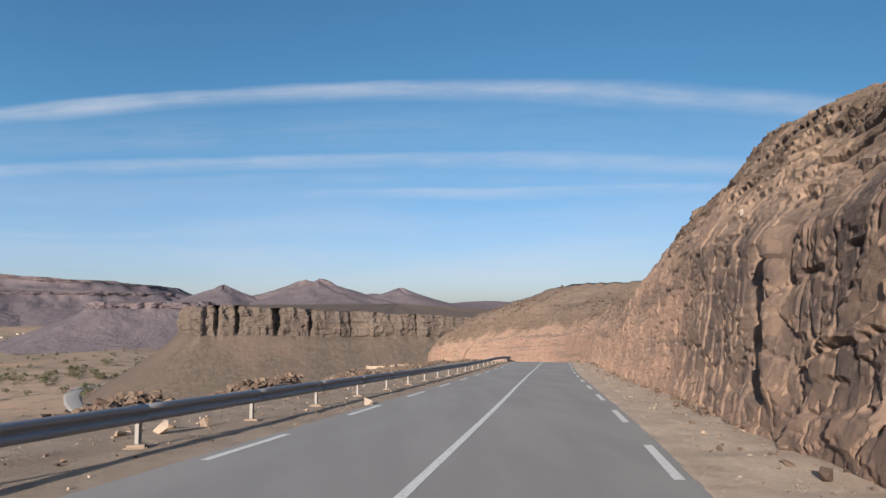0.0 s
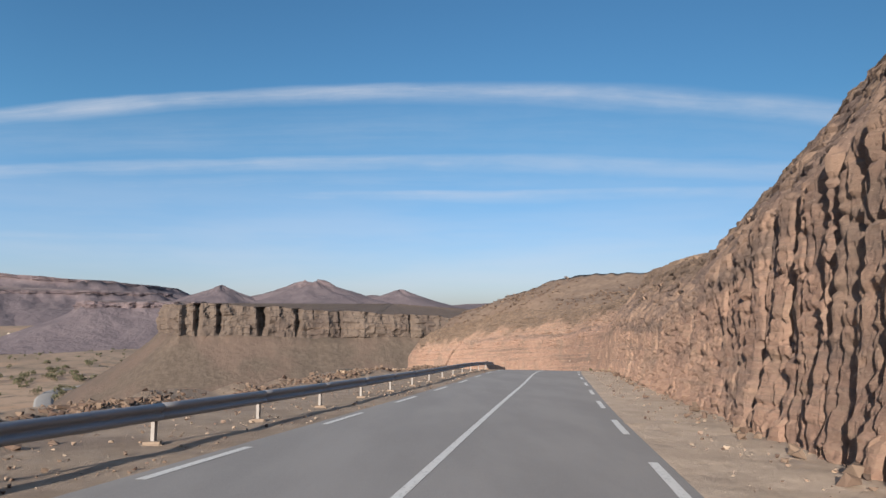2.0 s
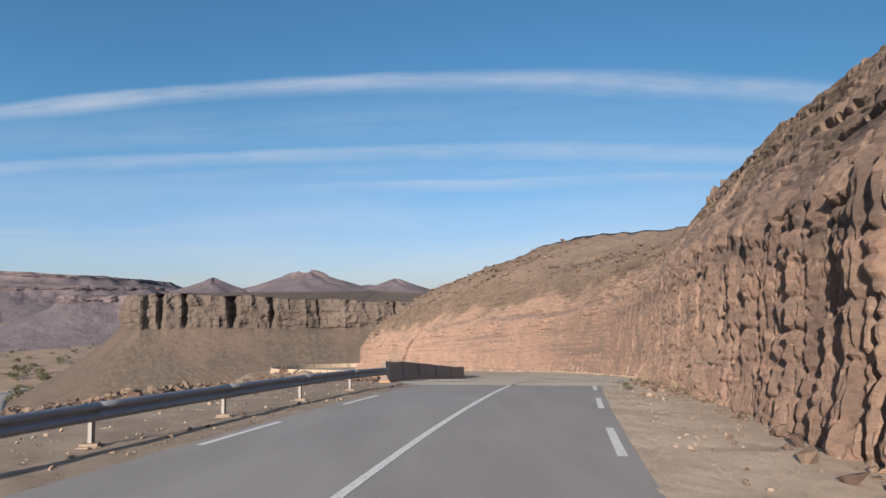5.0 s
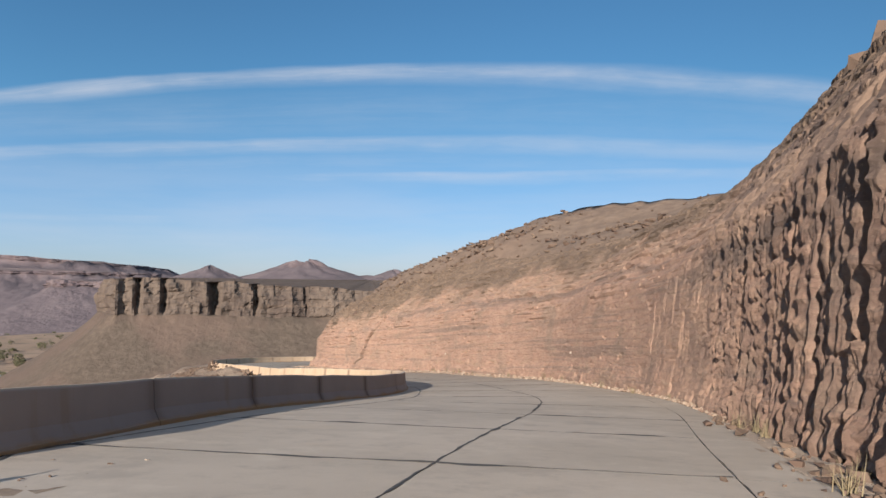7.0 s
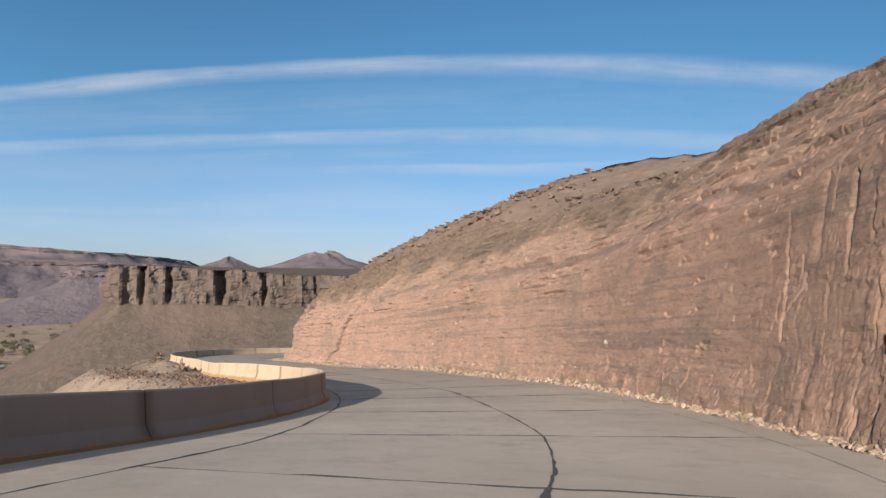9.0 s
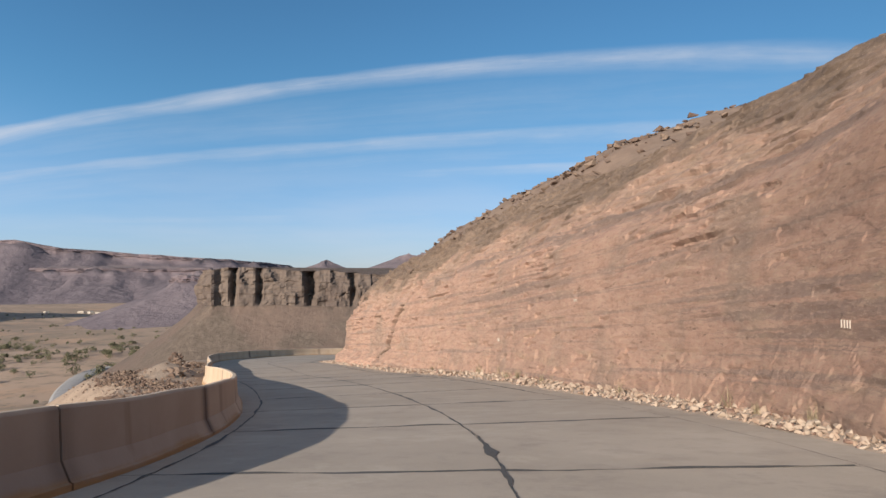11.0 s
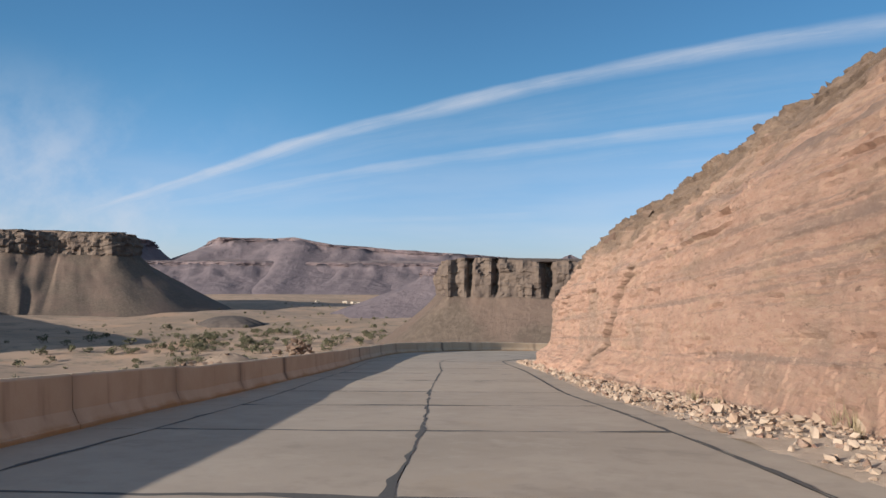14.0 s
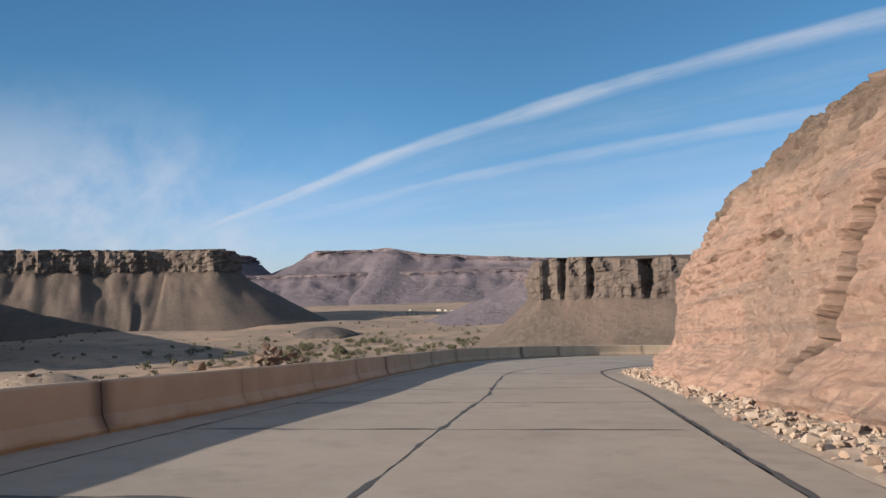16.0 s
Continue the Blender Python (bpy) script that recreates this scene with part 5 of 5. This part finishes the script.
def scatter(count, s0, s1, spread, size0, size1):
    """Places for stones between the gutter and the rock."""
    for _ in range(count):
        s = rs.uniform(s0, s1)
        a, b = float(right_l(np.array([s]))[0]) + 0.14 + float(gutter_w(s)), float(cliff_l(np.array([s]))[0])
        l = a + (b - a) * (rs.random() ** spread)
        yield s, l, rs.uniform(size0, size1) * (0.7 + 0.6 * rs.random())


for s, l, size in scatter(290, sof(178), sof(212), 0.8, 0.12, 0.30):
    o = child(new("stone", rs.choice(stone_me)), apron)
    o.matrix_local = pose(*(ROAD.at(s, l, 0.0) - A0), rs.uniform(-18, 18), rs.uniform(-18, 18), rs.uniform(0, 360)) @ Matrix.Diagonal((size, size, size * rs.uniform(0.6, 1.1), 1))


def joined(name, meshes, mats):
    """Many small copies in one mesh."""
    vs, fs, n = [], [], 0
    for me, m in zip(meshes, mats):
        co = np.array([m @ v.co for v in me.vertices])
        vs.append(co)
        fs += [[n + i for i in p.vertices] for p in me.polygons]
        n += len(co)
    return mesh_of(name, np.vstack(vs), fs, meshes[0].materials[0], smoothed=False)


def place(p, size, flat=1.0):
    return pose(*p, rs.uniform(-20, 20), rs.uniform(-20, 20), rs.uniform(0, 360)) @ Matrix.Diagonal((size, size, size * flat, 1))


picks = [(rs.choice(stone_me), place(ROAD.at(s, l, -0.02), size)) for s, l, size in scatter(4200, sof(126), sof(236), 0.8, 0.06, 0.20)]
picks += [(rs.choice(stone_me), place(ROAD.at(s, l, 0.02), size)) for s, l, size in scatter(700, sof(135), sof(226), 0.8, 0.12, 0.26)]
tagged(new("stone_scatter", joined("stone_scatter", [a for a, _ in picks], [b for _, b in picks])), "small pale stones and chips below the red rock", "stones", kind="stuff")
picks = []
for _ in range(500):
    s = rs.uniform(sof(0), sof(128))
    l = float(cliff_l(np.array([s]))[0]) - abs(rs.gauss(0, 0.5)) + 0.1
    picks.append((rs.choice(dark_me), place(ROAD.at(s, l, -0.03), 0.08 + 0.35 * rs.random() ** 2.5)))
for _ in range(420):
    s = rs.uniform(sof(98), sof(115))
    l = float(cliff_l(np.array([s]))[0]) - abs(rs.gauss(0, 0.9)) + 0.2
    picks.append((rs.choice(dark_me), place(ROAD.at(s, l, -0.02), 0.06 + 0.22 * rs.random() ** 2)))
tagged(new("cliff_debris", joined("cliff_debris", [a for a, _ in picks], [b for _, b in picks])), "fallen brown rock chips at the foot of the cut", "stones", kind="stuff")


def ground_at(px, py):
    """Height of the ground sheet."""
    i = np.clip(np.searchsorted(gx, px) - 1, 0, len(gx) - 2)
    j = np.clip(np.searchsorted(gy, py) - 1, 0, len(gy) - 2)
    q = z.reshape(len(gy), len(gx))
    fx, fy = (px - gx[i]) / (gx[i + 1] - gx[i]), (py - gy[j]) / (gy[j + 1] - gy[j])
    return (q[j, i] * (1 - fx) + q[j, i + 1] * fx) * (1 - fy) + (q[j + 1, i] * (1 - fx) + q[j + 1, i + 1] * fx) * fy


# rubble bank beyond the guard rail and inside the bend
picks = []
for _ in range(19000):
    i = rs.randrange(len(LEFT.p) // 6, int(len(LEFT.p) * 0.80))
    edge = float(bench_of(LEFT.p[i, 1])) - (1.2 if LEFT.p[i, 1] > 170 else 0.0)
    if edge < 2.0:
        continue
    off = rs.choice((rs.uniform(0.6, edge + 3), rs.gauss(edge - 1.3, 0.7), rs.gauss(edge - 1.0, 1.0)))
    off = max(off, 0.6)
    px, py = LEFT.p[i, 0] - LEFT.n[i, 0] * off, LEFT.p[i, 1] - LEFT.n[i, 1] * off
    on_bank = abs(off - edge + 1.3) < 1.4
    heap = max(0.0, float(fbm(np.array([px / 6]), np.array([py / 6]), 27, 2)[0]) + 0.25) if on_bank else 0.0
    big = 0.07 + (0.34 if on_bank else 0.20) * rs.random() ** 2.4
    picks.append((rs.choice(dark_me), place((px, py, float(ground_at(px, py)) - 0.03 + rs.random() * 0.6 * heap), big)))
tagged(new("bank_rubble", joined("bank_rubble", [a for a, _ in picks], [b for _, b in picks])), "heaped brown rubble along the drop beyond the rail", "rubble", kind="stuff")
for _ in range(45):
    i = rs.randrange(len(LEFT.p))
    off = rs.gauss(float(bench_of(LEFT.p[i, 1])) - 1.2, 1.0)
    if off < 1.2:
        continue
    px, py = LEFT.p[i, 0] - LEFT.n[i, 0] * off, LEFT.p[i, 1] - LEFT.n[i, 1] * off
    o = tagged(new("boulder", rs.choice(dark_me)), "angular brown boulder on the rubble bank", "boulder", "boulders on the bank")
    o.matrix_world = place((px, py, float(ground_at(px, py)) - 0.06), rs.uniform(0.25, 0.5))
# heaps of broken rock tipped behind the barrier
for yy, off, long, count, top in ((205.5, 3.0, 3.4, 90, 1.9), (199.0, 2.4, 1.1, 26, 1.4), (188.5, 2.2, 1.0, 18, 1.1)):
    i = int(np.argmin(np.abs(LEFT.p[:, 1] - yy)))
    at = LEFT.p[i, :2] - off * LEFT.n[i]
    along = Vector((-LEFT.n[i, 1], LEFT.n[i, 0]))
    picks = []
    for _ in range(count):
        u, v = rs.gauss(0, 0.5), rs.gauss(0, 0.5)
        high = top * math.exp(-u * u - v * v) * rs.random()
        picks.append((rs.choice(dark_me), place((at[0] + along.x * u * long - along.y * v * 1.1, at[1] + along.y * u * long + along.x * v * 1.1, LEFT_Z[i] - 0.25 + high), rs.uniform(0.3, 0.8), 0.8)))
    tagged(new("rubble_heap", joined("rubble_heap", [a for a, _ in picks], [b for _, b in picks])), "heap of broken brown rock tipped behind the barrier", "rubble", "rubble heaps", kind="stuff")
# pebbles on the verges
picks = []
for _ in range(4200):
    s = rs.uniform(sof(2), sof(112))
    l = rs.uniform(-9.5, -4.15) if rs.random() < 0.7 else rs.uniform(4.4, 6.8)
    picks.append((rs.choice(stone_me if rs.random() < 0.5 else dark_me), place(ROAD.at(s, l, -0.03), 0.03 + 0.10 * rs.random() ** 3)))
for name, some in (("gravel_pale", [q for q in picks if q[0] in stone_me]), ("gravel_dark", [q for q in picks if q[0] in dark_me])):
    tagged(new(name, joined(name, [p for p, _ in some], [m for _, m in some])), "loose gravel on the road shoulder", "gravel", kind="stuff")
# boulders on the rim of the cut
for _ in range(60):
    i = rs.randrange(len(CLIFF.p) // 6, len(CLIFF.p) - 300)
    back = float(set_back(FACE[i], LEAN[i])) + abs(rs.gauss(0.8, 2.0))
    px, py = CLIFF.p[i, 0] + CLIFF.n[i, 0] * back, CLIFF.p[i, 1] + CLIFF.n[i, 1] * back
    hz = float(hill_profile(np.array([back]), FACE[i], LEAN[i], RISE[i])[0]) + CLIFF_Z[i]
    o = tagged(new("boulder", rs.choice(dark_me)), "weathered brown boulder on the rim of the cut", "boulder", "boulders on the rim")
    o.matrix_world = place((px, py, hz - 0.25), rs.uniform(0.35, 0.8))
for yy, back, size, tall in ((81.5, 0.8, 2.6, 0.8), (79.0, 0.5, 2.2, 0.9), (77.0, 0.6, 1.5, 0.8), (72.5, 0.3, 1.3, 1.0), (89.5, 0.4, 1.4, 0.9), (94.0, 0.8, 1.2, 0.8), (118.0, 0.0, 1.5, 1.1), (121.0, -0.1, 1.8, 1.1), (124.5, 0.0, 2.0, 1.2), (127.5, -0.1, 1.9, 1.3),
                             (130.5, 0.1, 1.7, 1.2), (29.5, 0.0, 1.5, 1.0), (32.0, 0.1, 1.3, 1.1), (36.5, 0.0, 1.4, 1.0), (44.0, 0.1, 1.5, 1.0), (199.5, 0.1, 1.5, 1.0), (205.0, 0.1, 1.3, 1.0), (209.5, 0.0, 1.6, 1.0), (215.0, 0.1, 1.3, 1.0)):
    i = int(np.argmin(np.abs(CLIFF.s - S_OF(yy))))
    d = float(set_back(FACE[i], LEAN[i])) + back
    hz = float(hill_profile(np.array([d]), FACE[i], LEAN[i], RISE[i])[0]) + CLIFF_Z[i]
    o = tagged(new("boulder", rs.choice(dark_me)), "large weathered brown rock standing out on the rim", "boulder", "boulders on the rim")
    o.matrix_world = place((CLIFF.p[i, 0] + CLIFF.n[i, 0] * d, CLIFF.p[i, 1] + CLIFF.n[i, 1] * d, hz - 0.36 * size), 0.8 * size, tall)
spots = []
for k in range(5200):
    i = rs.randrange(len(CLIFF.p) // 6, len(CLIFF.p) - 300)
    back = float(set_back(FACE[i], LEAN[i])) + (rs.uniform(0, 45) if k % 2 else rs.uniform(-0.5, 14))
    spots.append((CLIFF.p[i, 0] + CLIFF.n[i, 0] * back, CLIFF.p[i, 1] + CLIFF.n[i, 1] * back))
spots = np.array(spots)
spots = spots[inside(hill_poly, spots[:, 0], spots[:, 1])]
picks = [(rs.choice(dark_me), place((px, py, float(ground_at(px, py)) + 0.05), 0.2 + 0.9 * rs.random() ** 2.5, 0.7)) for px, py in spots]
tagged(new("hill_rubble", joined("hill_rubble", [a for a, _ in picks], [b for _, b in picks])), "scattered brown stones over the hillside", "rubble", kind="stuff")

# ---- valley: lower road, bushes, houses ----
low = Line([(-110, 372, 0), (-150, 402, 0), (-200, 440, 0), (-240, 482, 0), (-275, 535, 0), (-297, 580, 0), (-303, 608, 0), (-295, 630, 0), (-272, 652, 0), (-235, 690, 0)], 4)
lz = np.max([ground_at(low.p[:, 0] + low.n[:, 0] * l, low.p[:, 1] + low.n[:, 1] * l) for l in (-9, -5, 0, 5, 9)], 0)
lz = np.convolve(np.pad(lz, 5, "edge"), np.ones(11) / 11, "valid") + 0.9
low.p[:, 2] = lz
pl = np.stack([low.at(low.s, l, u) for l, u in ((-13, -6), (-5.2, -0.25), (-4.2, 0), (4.2, 0), (5.2, -0.25), (13, -6))], 1)
tagged(new("lower_road", mesh_of("lower_road", pl.reshape(-1, 3), grid_faces(len(low.s), 6, True), ASPHALT)), "grey road winding on along the valley floor", "road", kind="structure")


def bush_mesh(seed, tall=1.0, leaves=130):
    r = random.Random(seed)
    v, f = [], []
    lumps = [(r.uniform(-0.45, 0.45), r.uniform(-0.45, 0.45), r.uniform(0.25, 0.75) * tall, r.uniform(0.22, 0.4)) for _ in range(6)]
    for _ in range(leaves):
        cx, cy, cz, rad = r.choice(lumps)
        d = Vector((r.gauss(0, 1), r.gauss(0, 1), r.gauss(0, 0.8))).normalized() * rad * r.uniform(0.6, 1.05)
        c = Vector((cx, cy, max(0.04, cz + d.z))) + Vector((d.x, d.y, 0))
        a = Vector((r.gauss(0, 1), r.gauss(0, 1), r.gauss(0, 1))).normalized() * r.uniform(0.06, 0.13)
        b = a.cross(Vector((r.gauss(0, 1), r.gauss(0, 1), r.gauss(0, 1)))).normalized() * r.uniform(0.05, 0.10)
        n = len(v)
        v += [c - a, c + b, c + a, c - b]
        f += [[n, n + 1, n + 2, n + 3]]
    return mesh_of("leaves", np.array(v), f, LEAF, smoothed=False)


def stem_mesh(seed):
    r = random.Random(seed)
    bm = bmesh.new()
    for _ in range(4):
        tip = Vector((r.uniform(-0.4, 0.4), r.uniform(-0.4, 0.4), r.uniform(0.4, 0.7)))
        m = Matrix.Translation(tip / 2) @ tip.to_track_quat("Z", "Y").to_matrix().to_4x4()
        bmesh.ops.create_cone(bm, cap_ends=False, segments=5, radius1=0.035, radius2=0.012, depth=tip.length, matrix=m)
    return data_of("stem", bm, WOOD)


kinds = [(bush_mesh(k, 0.8 + 0.12 * k), stem_mesh(k)) for k in range(5)]
rb = random.Random(12)
count = 0
while count < 280:
    px, py = (rb.uniform(-520, -60), rb.uniform(300, 1000)) if rb.random() < 0.3 else (rb.gauss(-440, 75), rb.gauss(625, 80))
    dense = fbm(np.array([px / 70]), np.array([py / 70]), 91, 3)[0]
    if dense < rb.uniform(-0.4, 0.4):
        continue
    gz = float(ground_at(px, py))
    if gz > -50:
        continue
    leaf, stem = rb.choice(kinds)
    size = rb.uniform(2.8, 6.0) * (1.0 + 0.7 * rb.random() ** 2)
    e = tagged(empty("bush", (px, py, gz - 0.1)), "grey-green thorn bush on the sandy valley floor", "bush", "valley bushes")
    e.scale = (size, size, size * 0.85)
    e.rotation_euler = (0, 0, rb.uniform(0, 6.28))
    child(new("leaves", leaf), e)
    child(new("stem", stem), e)
    count += 1
picks = []
tries = 0
while len(picks) < 900 and tries < 20000:
    tries += 1
    px, py = rb.uniform(-1000, 100), rb.uniform(300, 2200)
    if fbm(np.array([px / 90]), np.array([py / 90]), 92, 3)[0] < rb.uniform(-0.2, 0.5):
        continue
    gz = float(ground_at(px, py))
    if gz > -38:
        continue
    picks.append((rb.choice(kinds)[0], Matrix.Translation((px, py, gz)) @ Matrix.Diagonal((*[rb.uniform(1.5, 4.5)] * 3, 1)).to_4x4() @ pose(0, 0, 0, 0, 0, rb.uniform(0, 360))))
tagged(new("far_scrub", joined("far_scrub", [a for a, _ in picks], [b for _, b in picks])), "scattered grey-green scrub on the plain", "scrub", kind="stuff")


# dark hillock and low dunes on the plain
def hillock(at, rx, ry, h, seed, mat, label):
    m, rows = 60, 12
    th = np.linspace(0, 2 * np.pi, m, endpoint=False)
    gz = float(ground_at(*at))
    out = []
    for k in range(rows):
        v = k / (rows - 1)
        rr = (1 - v) ** 0.8 * (1 + 0.3 * fbm(np.cos(th) * 2, np.sin(th) * 2 + v, seed, 4))
        out.append(np.stack([rx * rr * np.cos(th), ry * rr * np.sin(th), 0 * th + h * np.sin(v * np.pi / 2) - 3 * (k == 0)], -1))
    me = mesh_of("hillock", np.stack(out).reshape(-1, 3), grid_faces(rows, m, False, True), mat, attrs={"cliff": np.zeros(m * rows), "top": np.zeros(m * rows)})
    ob = new("hillock", me)
    ob.location = (*at, gz - 1)
    return tagged(ob, label, "hill")


hillock((-623, 797), 50, 38, 12, 5, DARKGRAVEL, "low dark stony hillock on the sandy plain")

# houses of a far village
def house(at, w, d, h, turn):
    e = tagged(empty("house", (*at, float(ground_at(*at)) - 0.3)), "small flat-roofed pale house far out on the plain", "house", "village houses")
    e.rotation_euler = (0, 0, turn)
    part("wall", box_bm(w, d, h), HOUSE, e)
    bm = box_bm(w + 0.4, d + 0.4, 0.4)
    bmesh.ops.translate(bm, vec=(0, 0, h), verts=bm.verts)
    part("roof", bm, HOUSE, e)
    for k in (-1, 0, 1):
        bm = box_bm(1.1, 0.12, 2.1 if k == 0 else 1.0)
        bmesh.ops.translate(bm, vec=(k * w * 0.3, -d / 2, 0.1 if k == 0 else 1.1), verts=bm.verts)
        part("door" if k == 0 else "window", bm, HOLE, e)


rh = random.Random(31)
for k in range(12):
    house((-860 + rh.uniform(-150, 150), 1500 + rh.uniform(-90, 140)), rh.uniform(7, 14), rh.uniform(6, 9), rh.uniform(3, 4.5), rh.uniform(-0.6, 0.6))


# dry tufts along the foot of the cut
def tuft_mesh(seed):
    r = random.Random(seed)
    v, f = [], []
    for _ in range(34):
        a = r.uniform(0, 6.283)
        base = Vector((r.gauss(0, 0.06), r.gauss(0, 0.06), 0))
        tip = base + Vector((math.cos(a), math.sin(a), 0)) * r.uniform(0.05, 0.3) + Vector((0, 0, r.uniform(0.15, 0.5)))
        side = Vector((-math.sin(a), math.cos(a), 0)) * 0.008
        n = len(v)
        v += [base - side, base + side, tip]
        f += [[n, n + 1, n + 2]]
    return mesh_of("blades", np.array(v), f, STRAW, smoothed=False)


tufts = [tuft_mesh(k) for k in range(4)]
for k in range(46):
    s = rs.uniform(sof(104), sof(226))
    l = float(cliff_l(np.array([s]))[0]) - abs(rs.gauss(0.25, 0.35))
    o = tagged(new("grass_tuft", rs.choice(tufts)), "dry straw-coloured grass tuft at the rock's foot", "grass", "tufts by the rock")
    o.matrix_world = pose(*ROAD.at(s, l, 0.0), 0, 0, rs.uniform(0, 360)) @ Matrix.Scale(rs.uniform(0.6, 1.5), 4)

# a green bush beside the first slabs, and loose stones on the shoulder
e = tagged(empty("bush", tuple(ROAD.at(sof(104.3), 4.75, -0.03))), "small green bush growing at the road's edge", "bush")
e.scale = (0.42, 0.42, 0.36)
child(new("leaves", kinds[1][0]), e)
child(new("stem", kinds[1][1]), e)
for yy, l, size in ((22.6, -4.15, 0.34), (14.2, -6.2, 0.42), (14.9, -6.6, 0.36), (15.6, -6.1, 0.30), (13.4, -6.9, 0.34), (101.0, 5.2, 0.3), (103.5, 5.8, 0.36)):
    o = tagged(new("stone", rs.choice(stone_me)), "loose pale stone on the gravel shoulder", "stone", "stones on the shoulder")
    o.matrix_world = place(ROAD.at(sof(yy), l, -0.03), size)

# painted marks on the rock: plain strokes
depsgraph = bpy.context.evaluated_depsgraph_get()
WHITE = material("mark_paint", lambda N, P: (N.mix(N.noise(P, 20, 3), (0.36, 0.29, 0.23), (0.52, 0.46, 0.40)), None))


def rock_mark(yy, h, count, size):
    """A row of short painted bars that cling to the rock."""
    i = np.argmin(np.abs(CLIFF.p[:, 1] - yy) + 1e3 * (CLIFF.s > 330))
    e = None
    for k in range(count):
        u = i + int((k - count / 2) * max(size * 0.75, 0.1) / 0.1)
        n = Vector((*CLIFF.n[u], 0))
        start = Vector((*CLIFF.p[u, :2], CLIFF_Z[u] + h)) - n * 4
        hit, at, nor, _, ob, _ = scene.ray_cast(depsgraph, start, n)
        if not hit:
            continue
        if e is None:
            e = tagged(empty("rock_mark", tuple(at)), "white painted survey mark on the rock face", "marking", "painted marks")
            first = Vector(at)
        bm = box_bm(size * 0.22, 0.02, size, 0.004)
        o = part("stroke", bm, WHITE, e)
        t = Vector((-n.y, n.x, 0))
        m = Matrix.Identity(4)
        m.col[0][:3], m.col[1][:3], m.col[2][:3] = t, -n, Vector((0, 0, 1))
        o.matrix_local = Matrix.Translation(at - first - n * 0.03) @ m.to_4x4()


rock_mark(22.6, 6.0, 4, 0.20)
rock_mark(172.0, 3.6, 4, 0.12)
rock_mark(155.6, 2.0, 4, 0.17)
rock_mark(181.5, 1.9, 4, 0.18)

# the plan is drawn at 1.2 times life size: bring everything to metres
for ob in [o for o in scene.objects if o.parent is None and o.type in {"MESH", "EMPTY"}]:
    ob.matrix_world = Matrix.Scale(0.83, 4) @ ob.matrix_basis
